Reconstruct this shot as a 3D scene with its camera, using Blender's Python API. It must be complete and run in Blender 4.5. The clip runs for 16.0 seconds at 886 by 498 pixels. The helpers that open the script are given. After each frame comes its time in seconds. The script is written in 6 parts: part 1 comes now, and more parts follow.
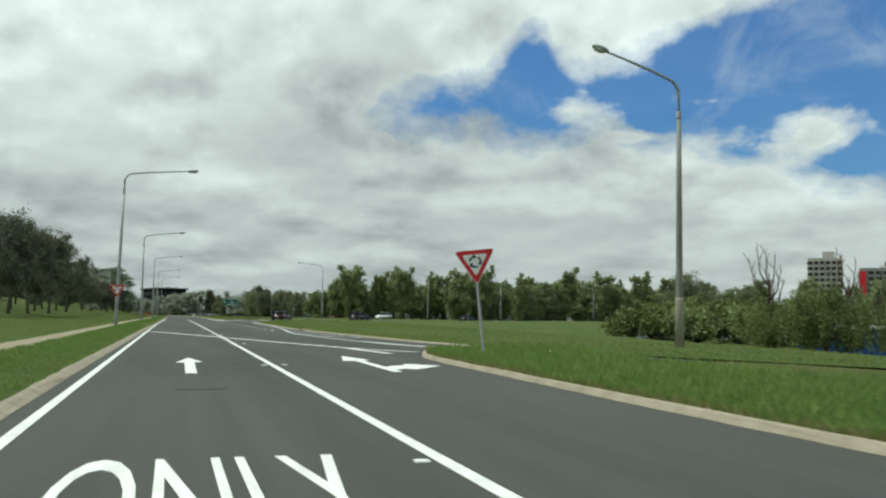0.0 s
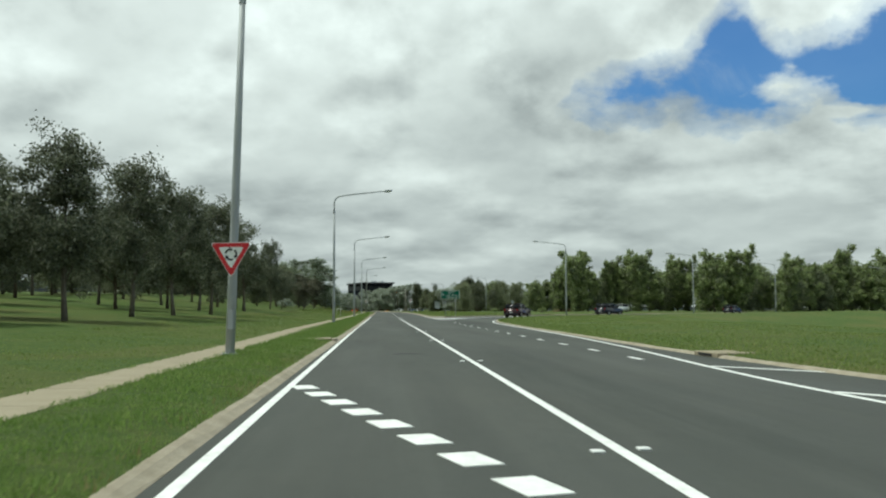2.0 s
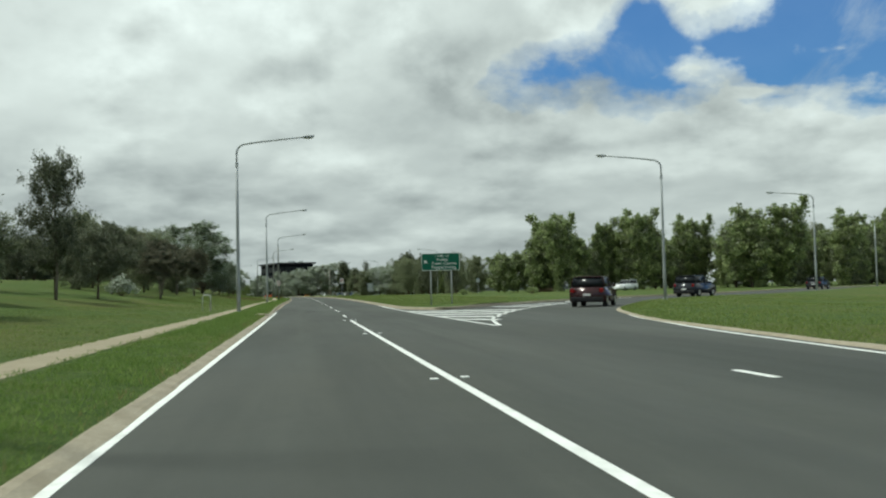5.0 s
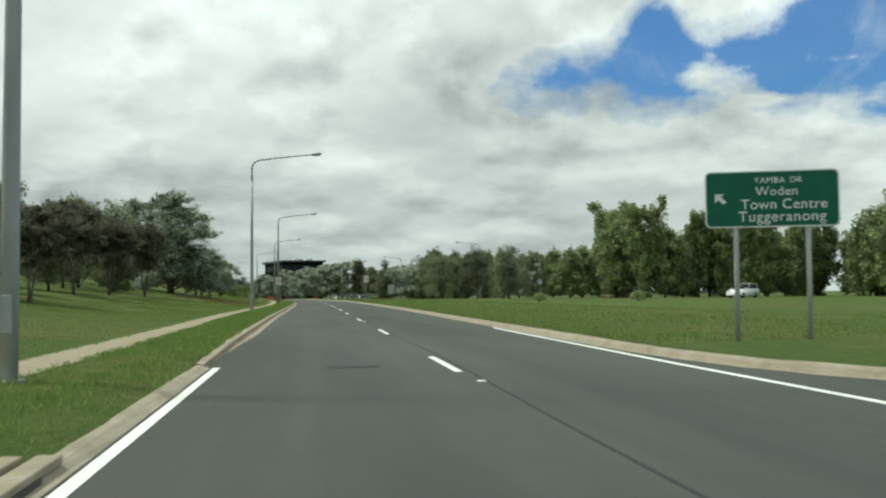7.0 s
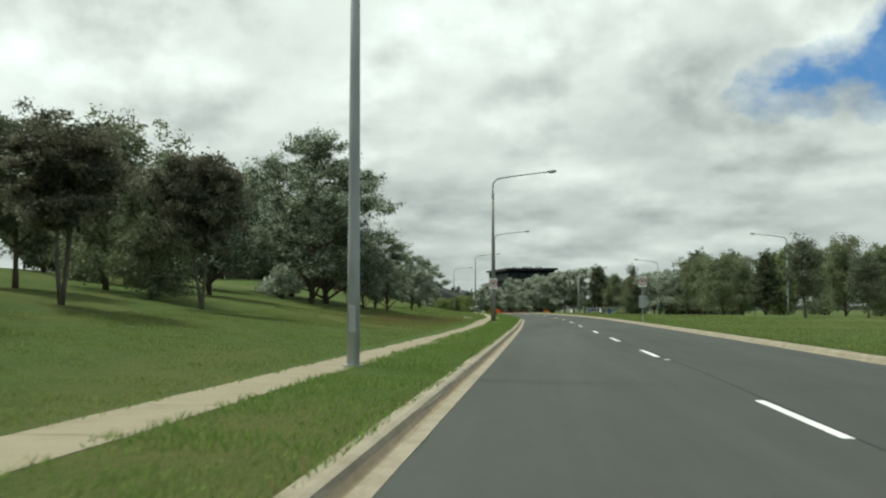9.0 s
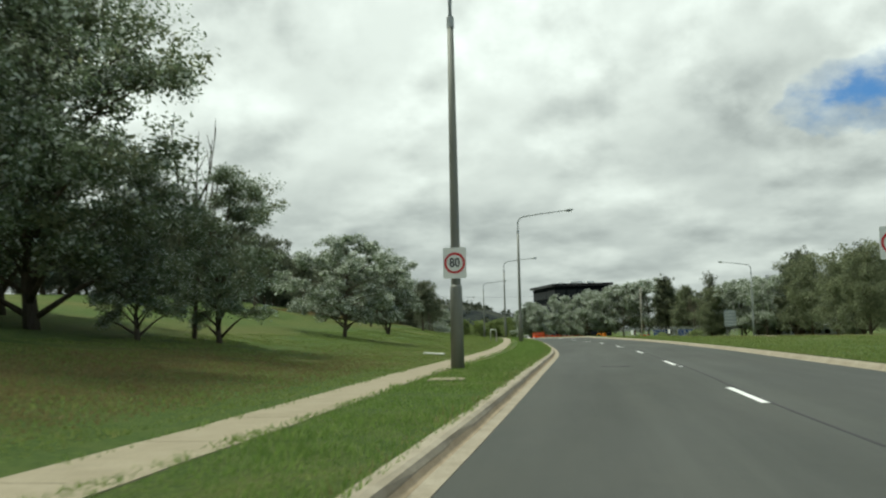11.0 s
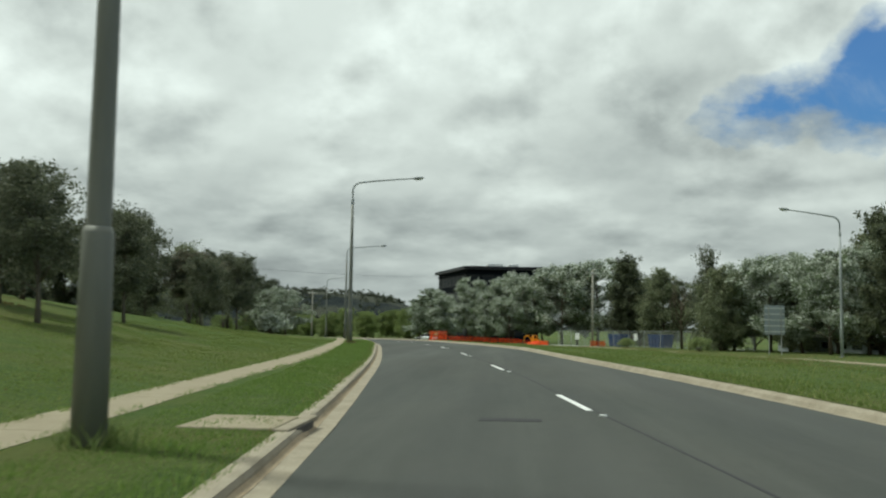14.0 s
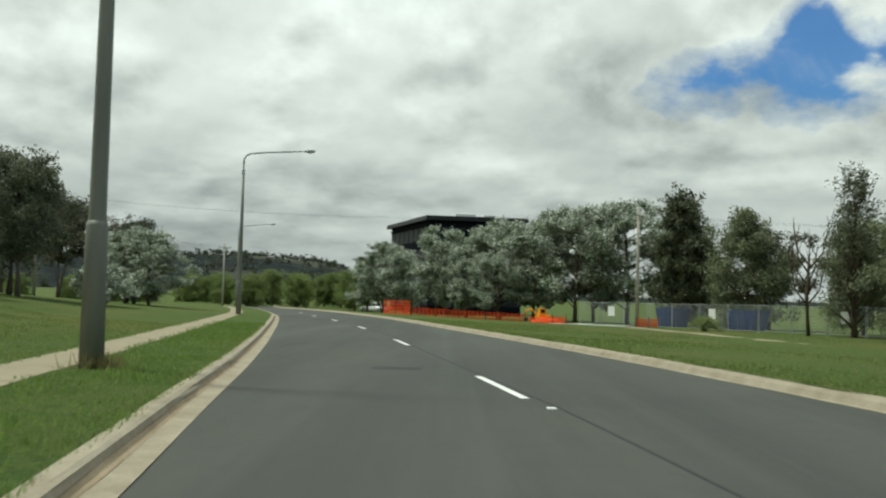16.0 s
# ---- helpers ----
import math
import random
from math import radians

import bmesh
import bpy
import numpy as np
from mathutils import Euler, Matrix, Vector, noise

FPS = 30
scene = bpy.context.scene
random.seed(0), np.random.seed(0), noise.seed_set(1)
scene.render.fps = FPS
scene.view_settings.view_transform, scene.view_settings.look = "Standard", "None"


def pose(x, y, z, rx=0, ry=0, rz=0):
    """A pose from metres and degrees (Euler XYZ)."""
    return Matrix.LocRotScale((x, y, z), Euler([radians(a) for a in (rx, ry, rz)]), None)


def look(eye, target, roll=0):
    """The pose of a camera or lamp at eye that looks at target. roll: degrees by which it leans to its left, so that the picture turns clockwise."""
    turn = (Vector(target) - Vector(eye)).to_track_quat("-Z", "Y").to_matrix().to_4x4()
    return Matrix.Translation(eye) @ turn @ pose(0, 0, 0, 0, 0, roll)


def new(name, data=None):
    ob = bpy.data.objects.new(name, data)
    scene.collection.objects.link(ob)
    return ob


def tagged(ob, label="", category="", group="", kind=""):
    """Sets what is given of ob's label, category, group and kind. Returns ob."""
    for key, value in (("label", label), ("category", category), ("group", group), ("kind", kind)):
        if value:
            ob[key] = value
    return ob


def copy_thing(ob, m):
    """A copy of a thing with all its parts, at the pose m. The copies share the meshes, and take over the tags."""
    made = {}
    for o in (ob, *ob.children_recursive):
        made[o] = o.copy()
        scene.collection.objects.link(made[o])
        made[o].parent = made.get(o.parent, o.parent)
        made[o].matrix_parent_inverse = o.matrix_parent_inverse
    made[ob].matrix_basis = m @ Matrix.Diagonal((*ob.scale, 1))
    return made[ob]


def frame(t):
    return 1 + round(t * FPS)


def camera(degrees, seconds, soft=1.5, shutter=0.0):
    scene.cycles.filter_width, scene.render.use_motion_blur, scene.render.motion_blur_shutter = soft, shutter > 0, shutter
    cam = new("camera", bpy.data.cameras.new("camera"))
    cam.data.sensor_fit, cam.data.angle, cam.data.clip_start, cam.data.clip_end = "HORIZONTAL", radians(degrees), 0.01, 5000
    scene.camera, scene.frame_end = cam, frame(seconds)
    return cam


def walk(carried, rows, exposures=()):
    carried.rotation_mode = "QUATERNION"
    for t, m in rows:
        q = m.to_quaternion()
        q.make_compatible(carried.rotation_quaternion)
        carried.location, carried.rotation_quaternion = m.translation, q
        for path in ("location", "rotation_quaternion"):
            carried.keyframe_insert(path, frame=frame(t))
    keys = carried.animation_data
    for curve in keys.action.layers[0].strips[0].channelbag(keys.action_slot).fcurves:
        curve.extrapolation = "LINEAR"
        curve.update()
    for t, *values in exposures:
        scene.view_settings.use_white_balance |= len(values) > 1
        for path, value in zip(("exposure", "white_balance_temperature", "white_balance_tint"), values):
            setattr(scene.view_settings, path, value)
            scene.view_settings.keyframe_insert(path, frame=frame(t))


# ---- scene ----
cam = camera(51.6, 16.0, 2.2, 0.1)
PATH = [
    (0, (0.21, -14.652, 0.95), (0.775, -12.74, 1.098), 0.9),
    (0.5, (0.339, -6.279, 0.976), (0.74, -4.323, 1.091), 1.0),
    (1, (0.367, 2.506, 0.998), (0.667, 4.478, 1.144), -0.2),
    (1.5, (0.416, 11.484, 1.084), (0.621, 13.469, 1.227), -0.1),
    (2, (0.363, 20.581, 1.11), (0.505, 22.572, 1.238), -0.1),
    (2.5, (0.321, 29.787, 1.082), (0.471, 31.777, 1.216), -0.0),
    (3, (0.388, 39.283, 1.102), (0.606, 41.269, 1.187), -0.5),
    (3.5, (0.488, 48.616, 1.083), (0.757, 50.595, 1.18), -1.2),
    (4, (0.525, 58.121, 1.1), (0.831, 60.095, 1.185), -1.2),
    (4.2, (0.551, 62.015, 1.118), (0.862, 63.989, 1.206), -1.5),
    (6.3, (0.867, 102.006, 0.996), (1.189, 103.978, 1.082), -0.9),
    (6.5, (0.846, 105.878, 1.011), (1.163, 107.851, 1.1), -0.8),
    (7, (0.818, 115.529, 1.049), (1.116, 117.504, 1.145), -0.5),
    (7.5, (0.678, 125.58, 1.173), (0.913, 127.563, 1.29), -0.0),
    (8, (0.624, 135.721, 1.089), (0.723, 137.714, 1.22), 0.2),
    (8.5, (0.573, 145.762, 1.075), (0.504, 147.757, 1.194), -0.6),
    (8.7, (0.519, 149.803, 1.066), (0.393, 151.795, 1.188), -0.4),
    (10.8, (0.865, 189.226, 0.997), (0.512, 191.19, 1.136), 0.4),
    (11, (0.906, 193.036, 0.969), (0.602, 195.005, 1.149), -1.2),
    (11.5, (1.046, 202.751, 1.059), (0.752, 204.725, 1.19), 1.5),
    (12, (1.044, 212.373, 1.062), (0.714, 214.34, 1.206), 1.2),
    (12.5, (0.913, 222.084, 1.054), (0.535, 224.045, 1.165), 1.9),
    (13, (0.671, 231.865, 1.071), (0.19, 233.803, 1.188), 2.0),
    (13.5, (0.309, 241.754, 1.089), (-0.111, 243.703, 1.24), 1.3),
    (14, (-0.325, 251.388, 1.205), (-0.45, 253.377, 1.371), 0.9),
    (14.5, (-1.021, 261.112, 1.15), (-1.015, 263.107, 1.285), 0.9),
    (15, (-1.937, 270.883, 1.151), (-1.909, 272.882, 1.225), 1.5),
    (15.5, (-2.992, 280.614, 1.172), (-2.987, 282.612, 1.264), 1.7),
    (16, (-4.197, 290.356, 1.179), (-4.201, 292.354, 1.276), 1.5),
]
walk(cam, [(t, look(eye, target, roll)) for t, eye, target, roll in PATH],
     [(0.0, 0.27, 6150, -4), (2.0, 0.33, 6150, -4), (3.0, 0.26, 6150, -4), (4.0, 0.26, 6150, -4), (7.5, 0.44, 6320, -4), (8.5, 0.44, 6350, -4),
      (11.0, 0.44, 6400, -4), (13.0, 0.38, 6400, -4), (14.4, 0.22, 6250, -4), (16.0, 0.35, 6400, -4)])

# ---- world, sun, exposure ----
SUN_AZ, SUN_EL = -72.0, 62.0          # degrees clockwise from +y, and above the horizon


def build_world():
    w = bpy.data.worlds.new("overcast_sky")
    scene.world = w
    w.use_nodes = True
    nt = w.node_tree
    nt.nodes.clear()
    N = nt.nodes.new

    def math_node(op, a, b=None, c=None, clamp=False):
        n = N("ShaderNodeMath")
        n.operation, n.use_clamp = op, clamp
        for i, v in enumerate((a, b, c)):
            if v is None:
                continue
            if isinstance(v, (int, float)):
                n.inputs[i].default_value = v
            else:
                nt.links.new(v, n.inputs[i])
        return n.outputs[0]

    def ramp(fac, stops, mode="EASE"):
        n = N("ShaderNodeValToRGB")
        n.color_ramp.interpolation = mode
        el = n.color_ramp.elements
        while len(el) < len(stops):
            el.new(0.5)
        for e, (p, c) in zip(el, stops):
            e.position = p
            e.color = (c, c, c, 1) if isinstance(c, (int, float)) else (*c, 1)
        nt.links.new(fac, n.inputs[0])
        return n.outputs[0]

    def mix(fac, a, b):
        n = N("ShaderNodeMix")
        n.data_type = "RGBA"
        for sock, v in ((n.inputs[0], fac), (n.inputs[6], a), (n.inputs[7], b)):
            if isinstance(v, (int, float)):
                sock.default_value = v
            elif isinstance(v, tuple):
                sock.default_value = (*v, 1)
            else:
                nt.links.new(v, sock)
        return n.outputs[2]

    def fbm(vec, scale, detail=8, rough=0.55, distort=0.0):
        n = N("ShaderNodeTexNoise")
        n.inputs["Scale"].default_value = scale
        n.inputs["Detail"].default_value = detail
        n.inputs["Roughness"].default_value = rough
        n.inputs["Distortion"].default_value = distort
        nt.links.new(vec, n.inputs["Vector"])
        return n.outputs[0]

    co = N("ShaderNodeTexCoord").outputs["Generated"]
    sep = N("ShaderNodeSeparateXYZ")
    nt.links.new(co, sep.inputs[0])
    x, y, z = sep.outputs
    comb = N("ShaderNodeCombineXYZ")
    nt.links.new(x, comb.inputs[0])
    nt.links.new(y, comb.inputs[1])
    nt.links.new(math_node("MULTIPLY", math_node("LOGARITHM", math_node("ADD", math_node("MAXIMUM", z, 0.0), 0.08), math.e), 0.45), comb.inputs[2])
    plane = comb.outputs[0]
    az = math_node("ARCTAN2", x, y)
    el = math_node("ARCSINE", z)
    broad = fbm(plane, 2.4, 2, 0.45)
    billow = fbm(plane, 5.4, 5, 0.50)
    puff = fbm(plane, 12.0, 4, 0.5)
    fine = fbm(plane, 30.0, 5, 0.6)

    def centred(n, k):
        return math_node("MULTIPLY", math_node("SUBTRACT", n, 0.5), k)

    def total(*terms):
        out = terms[0]
        for t in terms[1:]:
            out = math_node("ADD", out, t)
        return out

    # billows: bright ragged tops, grey bases, a broad drift of light and shade
    def heap(up, scale, lo, hi):
        v = plane
        if up:
            n = N("ShaderNodeVectorMath")
            n.operation = "ADD"
            nt.links.new(plane, n.inputs[0])
            n.inputs[1].default_value = (-0.2 * up, 0.0, up)
            v = n.outputs[0]
        return ramp(fbm(v, scale, 6, 0.51), [(lo, 0.0), (hi, 1.0)])

    here, above = heap(0.0, 5.0, 0.39, 0.61), heap(0.045, 5.0, 0.39, 0.61)
    small = math_node("SUBTRACT", heap(0.0, 9.0, 0.38, 0.62), heap(0.024, 9.0, 0.38, 0.62))
    relief = total(math_node("MULTIPLY", math_node("SUBTRACT", here, above), 0.28), math_node("MULTIPLY", small, 0.10))
    form = total(1.0, centred(broad, 1.0), math_node("MULTIPLY", above, -0.11), relief, centred(fine, 0.025))
    # the break in the cloud: its lower and upper edge in degrees over the azimuth, and the tongues of cloud that cross it
    LOWER = ((9, 13.6), (13, 12.1), (17, 11.2), (20, 11.1), (25, 10.7), (30, 10.4), (34, 9.8), (38, 7.8), (42, 7.2), (52, 8.0))
    UPPER = ((9, 8.0), (12, 14.0), (13, 14.8), (17, 14.9), (20, 15.6), (21.6, 18.6), (23.2, 17.2), (25, 15.0), (27, 15.4), (30, 17.2), (34, 18.6), (40, 20.0), (52, 23.0))
    TONGUE = ((24.2, 12.9, 4.4, 1.15), (38.5, 11.0, 7.0, 1.9), (33.0, 13.1, 2.6, 0.8), (29.0, 11.2, 2.4, 0.5))

    def edge_at(table):
        pos = math_node("DIVIDE", math_node("SUBTRACT", az, radians(9)), radians(43))
        return math_node("MULTIPLY", ramp(pos, [((a - 9) / 43, e / 30) for a, e in table], "B_SPLINE"), radians(30))

    def blob(a, e, ra, re):
        u = math_node("DIVIDE", math_node("SUBTRACT", az, radians(a)), radians(ra))
        v = math_node("DIVIDE", math_node("SUBTRACT", el, radians(e)), radians(re))
        return math_node("SUBTRACT", 1.0, math_node("SQRT", math_node("ADD", math_node("MULTIPLY", u, u), math_node("MULTIPLY", v, v))))

    inside = math_node("MINIMUM", math_node("SUBTRACT", el, edge_at(LOWER)), math_node("SUBTRACT", edge_at(UPPER), el))
    inside = math_node("MINIMUM", math_node("DIVIDE", inside, radians(1.5)), 1.3)
    for spot in TONGUE:
        inside = math_node("SUBTRACT", inside, math_node("MULTIPLY", math_node("MAXIMUM", total(blob(*spot), centred(puff, 1.6)), 0.0), 1.4))
    ragged = total(centred(billow, 1.6), centred(puff, 2.8), centred(fine, 1.5))
    open_sky = math_node("SUBTRACT", inside, ragged)
    veil = ramp(fbm(plane, 7.0, 6, 0.6, 0.8), [(0.44, 1.0), (0.70, 0.70)])
    clear = math_node("MULTIPLY", ramp(math_node("MULTIPLY_ADD", open_sky, 0.5, 0.22), [(0.0, 0.0), (0.24, 0.26), (0.66, 0.95)]), veil)
    # bright rim of the cloud facing the break
    rim = ramp(math_node("ADD", math_node("MULTIPLY", open_sky, 0.4), 0.5), [(0.0, 0.0), (0.12, 0.0), (0.38, 0.04), (0.6, 0.0)], "EASE")
    # cloud brightness: grey bases near the horizon, white higher
    high = ramp(el, [(0.0, 0.43), (0.05, 0.45), (0.13, 0.54), (0.24, 0.655), (0.40, 0.68), (1.0, 0.57)], "B_SPLINE")
    cloud = math_node("ADD", math_node("MULTIPLY", high, form), rim)
    tint = N("ShaderNodeMix")
    tint.data_type = "RGBA"
    tint.blend_type = "MULTIPLY"
    tint.inputs[0].default_value = 1.0
    nt.links.new(cloud, tint.inputs[6])
    warm = ramp(cloud, [(0.18, (0.945, 0.985, 1.0)), (0.62, (0.985, 1.0, 0.98))])
    nt.links.new(warm, tint.inputs[7])
    sky = N("ShaderNodeTexSky")
    sky.sky_type, sky.sun_disc = "NISHITA", False
    sky.sun_elevation, sky.sun_rotation = radians(SUN_EL), radians(SUN_AZ)
    sky.altitude, sky.air_density, sky.dust_density = 600, 1.6, 0.2
    blue = N("ShaderNodeMix")
    blue.data_type, blue.blend_type = "RGBA", "MULTIPLY"
    blue.inputs[0].default_value = 1.0
    nt.links.new(sky.outputs[0], blue.inputs[6])
    blue.inputs[7].default_value = (0.022, 0.041, 0.074, 1)
    col = mix(clear, tint.outputs[2], blue.outputs[2])
    bg = N("ShaderNodeBackground")
    nt.links.new(col, bg.inputs[0])
    bg.inputs[1].default_value = 1.0
    out = N("ShaderNodeOutputWorld")
    nt.links.new(bg.outputs[0], out.inputs[0])


build_world()
sun = new("sun", bpy.data.lights.new("sun", "SUN"))
sun.data.energy, sun.data.angle, sun.data.color = 2.4, radians(7), (1.0, 0.955, 0.88)
sun.matrix_world = look((0, 0, 60), (-60 * math.sin(radians(SUN_AZ)) / math.tan(radians(SUN_EL)), -60 * math.cos(radians(SUN_AZ)) / math.tan(radians(SUN_EL)), 0))


# ---- materials ----
class Mat:
    """A small builder for procedural materials."""

    def __init__(self, name, rough=0.8, metal=0.0, spec=0.3):
        self.m = bpy.data.materials.new(name)
        self.m.use_nodes = True
        self.nt = self.m.node_tree
        self.b = self.nt.nodes["Principled BSDF"]
        self.b.inputs["Roughness"].default_value = rough
        self.b.inputs["Metallic"].default_value = metal
        self.b.inputs["Specular IOR Level"].default_value = spec
        self.co = self.nt.nodes.new("ShaderNodeTexCoord").outputs["Object"]

    def noise(self, scale, detail=4, rough=0.55, stretch=None, distort=0.0):
        n = self.nt.nodes.new("ShaderNodeTexNoise")
        n.inputs["Scale"].default_value = scale
        n.inputs["Detail"].default_value = detail
        n.inputs["Roughness"].default_value = rough
        n.inputs["Distortion"].default_value = distort
        src = self.co
        if stretch:
            mp = self.nt.nodes.new("ShaderNodeMapping")
            mp.inputs["Scale"].default_value = stretch
            self.nt.links.new(src, mp.inputs[0])
            src = mp.outputs[0]
        self.nt.links.new(src, n.inputs["Vector"])
        return n.outputs[0]

    def ramp(self, fac, stops):
        n = self.nt.nodes.new("ShaderNodeValToRGB")
        el = n.color_ramp.elements
        while len(el) < len(stops):
            el.new(0.5)
        for e, (p, c) in zip(el, stops):
            e.position = p
            e.color = (c, c, c, 1) if isinstance(c, (int, float)) else (*c, 1)
        self.nt.links.new(fac, n.inputs[0])
        return n.outputs[0]

    def mix(self, fac, a, b, blend="MIX"):
        n = self.nt.nodes.new("ShaderNodeMix")
        n.data_type, n.blend_type = "RGBA", blend
        for sock, v in ((n.inputs[0], fac), (n.inputs[6], a), (n.inputs[7], b)):
            if isinstance(v, (int, float)):
                sock.default_value = v
            elif isinstance(v, tuple):
                sock.default_value = (*v, 1)
            else:
                self.nt.links.new(v, sock)
        return n.outputs[2]

    def base(self, col):
        if isinstance(col, tuple):
            self.b.inputs["Base Color"].default_value = (*col, 1)
        else:
            self.nt.links.new(col, self.b.inputs["Base Color"])
        return self

    def rough(self, fac):
        self.nt.links.new(fac, self.b.inputs["Roughness"])
        return self

    def bump(self, fac, strength=0.3, dist=0.02):
        n = self.nt.nodes.new("ShaderNodeBump")
        n.inputs["Strength"].default_value = strength
        n.inputs["Distance"].default_value = dist
        self.nt.links.new(fac, n.inputs["Height"])
        self.nt.links.new(n.outputs[0], self.b.inputs["Normal"])
        return self

    def info(self, island=False):
        if island:
            return self.nt.nodes.new("ShaderNodeNewGeometry").outputs["Random Per Island"]
        return self.nt.nodes.new("ShaderNodeObjectInfo").outputs["Random"]


def plain(name, col, rough=0.6, metal=0.0, var=0.12, scale=6.0, bump=0.0, spec=0.3):
    m = Mat(name, rough, metal, spec)
    lo, hi = tuple(c * (1 - var) for c in col), tuple(min(1, c * (1 + var)) for c in col)
    n = m.noise(scale, 6, 0.6)
    m.base(m.ramp(n, [(0.3, lo), (0.7, hi)]))
    if bump:
        m.bump(m.noise(scale * 6, 4), bump, 0.01)
    return m.m


def leaf_material(name, dark, light, extra=None, trans=0.35, rough=0.55, at=0.84, patch=0.5, depth=0.45):
    m = Mat(name, rough, 0.0, 0.25)
    stops = [(0.0, dark), (at - 0.12, light)] + ([(at, extra)] if extra else [])
    c1 = m.ramp(m.info(True), stops)
    c2 = m.mix(m.ramp(m.noise(patch, 3), [(0.35, 0.0), (0.72, depth)]), c1, tuple(d * (1.1 if patch < 1 else 0.75) for d in dark))
    c3 = m.mix(m.ramp(m.info(), [(0.0, 0.0), (1.0, 0.25)]), c2, tuple(min(1, q * 1.25) for q in light))
    m.base(c3)
    tr = m.nt.nodes.new("ShaderNodeBsdfTranslucent")
    m.nt.links.new(c3, tr.inputs[0])
    mx = m.nt.nodes.new("ShaderNodeMixShader")
    mx.inputs[0].default_value = trans
    m.nt.links.new(m.b.outputs[0], mx.inputs[1])
    m.nt.links.new(tr.outputs[0], mx.inputs[2])
    m.nt.links.new(mx.outputs[0], m.nt.nodes["Material Output"].inputs[0])
    return m.m


def asphalt_material():
    m = Mat("asphalt", 0.85, 0.0, 0.25)
    stone = m.noise(75, 3, 0.7)
    wear = m.noise(0.35, 6, 0.6, (1.0, 0.12, 1.0))
    lane = m.noise(0.9, 4, 0.6, (1.0, 0.03, 1.0))
    c = m.ramp(stone, [(0.30, (0.031, 0.035, 0.031)), (0.55, (0.052, 0.057, 0.050)), (0.80, (0.098, 0.103, 0.090))])
    c = m.mix(m.ramp(wear, [(0.35, 0.0), (0.68, 0.55)]), c, (0.078, 0.081, 0.073))
    c = m.mix(m.ramp(m.noise(0.22, 6, 0.7, (1.0, 0.4, 1.0)), [(0.40, 0.0), (0.66, 0.7)]), c, (0.072, 0.073, 0.062))
    c = m.mix(m.ramp(m.noise(3.0, 6, 0.75), [(0.5, 0.0), (0.75, 0.5)]), c, (0.044, 0.046, 0.042))
    c = m.mix(m.ramp(lane, [(0.42, 0.0), (0.62, 0.5)]), c, (0.042, 0.045, 0.041))
    c = m.mix(m.ramp(m.noise(1.6, 5, 0.65, (1.0, 0.015, 1.0)), [(0.52, 0.0), (0.68, 0.3)]), c, (0.082, 0.087, 0.077))
    m.base(c)
    m.rough(m.ramp(wear, [(0.3, 0.92), (0.7, 0.70)]))
    return m.bump(stone, 0.35, 0.006).m


def grass_ground_material():
    m = Mat("grass_ground", 0.95, 0.0, 0.1)
    fine = m.noise(26, 5, 0.75)
    tuft = m.noise(7.5, 5, 0.7, None, 0.6)
    mid = m.noise(1.7, 6, 0.66, None, 0.5)
    patch = m.noise(0.16, 5, 0.62, (1.0, 0.6, 1.0), 0.4)
    c = m.ramp(fine, [(0.28, (0.033, 0.057, 0.014)), (0.5, (0.074, 0.112, 0.029)), (0.74, (0.126, 0.168, 0.048))])
    c = m.mix(m.ramp(tuft, [(0.44, 0.0), (0.62, 0.75)]), c, (0.036, 0.066, 0.017))
    c = m.mix(m.ramp(mid, [(0.46, 0.0), (0.64, 0.55)]), c, (0.098, 0.126, 0.036))
    c = m.mix(m.ramp(patch, [(0.46, 0.0), (0.68, 0.6)]), c, (0.128, 0.120, 0.042))
    c = m.mix(m.ramp(m.noise(0.42, 5, 0.66, (1.0, 0.5, 1.0), 0.8), [(0.58, 0.0), (0.74, 0.4)]), c, (0.140, 0.128, 0.048))
    m.base(c)
    return m.bump(m.mix(0.5, fine, tuft), 1.0, 0.06).m


def concrete_material(name, col, dirt=0.4):
    m = Mat(name, 0.9, 0.0, 0.2)
    n1, n2 = m.noise(2.2, 7, 0.65), m.noise(40, 4, 0.6)
    c = m.ramp(n2, [(0.3, tuple(q * 0.78 for q in col)), (0.7, tuple(q * 1.12 for q in col))])
    c = m.mix(m.ramp(n1, [(0.40, 0.0), (0.72, dirt)]), c, tuple(q * d for q, d in zip(col, (0.45, 0.42, 0.36))))
    m.base(c)
    return m.bump(n2, 0.4, 0.006).m


def paint_material():
    m = Mat("road_paint", 0.6, 0.0, 0.35)
    n1, n2 = m.noise(5, 7, 0.7), m.noise(60, 3, 0.6)
    c = m.ramp(n1, [(0.25, (0.50, 0.50, 0.48)), (0.5, (0.74, 0.75, 0.72)), (0.8, (0.84, 0.84, 0.82))])
    c = m.mix(m.ramp(n2, [(0.62, 0.0), (0.85, 0.5)]), c, (0.25, 0.25, 0.24))
    m.base(c)
    return m.bump(n2, 0.3, 0.004).m


def steel_material(name, col):
    m = Mat(name, 0.6, 0.12, 0.35)
    n1 = m.noise(3, 6, 0.6, (1, 1, 0.15))
    n2 = m.noise(30, 3)
    c = m.ramp(n1, [(0.3, tuple(q * 0.75 for q in col)), (0.7, tuple(q * 1.15 for q in col))])
    c = m.mix(m.ramp(n2, [(0.6, 0.0), (0.8, 0.25)]), c, tuple(q * 0.6 for q in col))
    m.base(c)
    return m.m


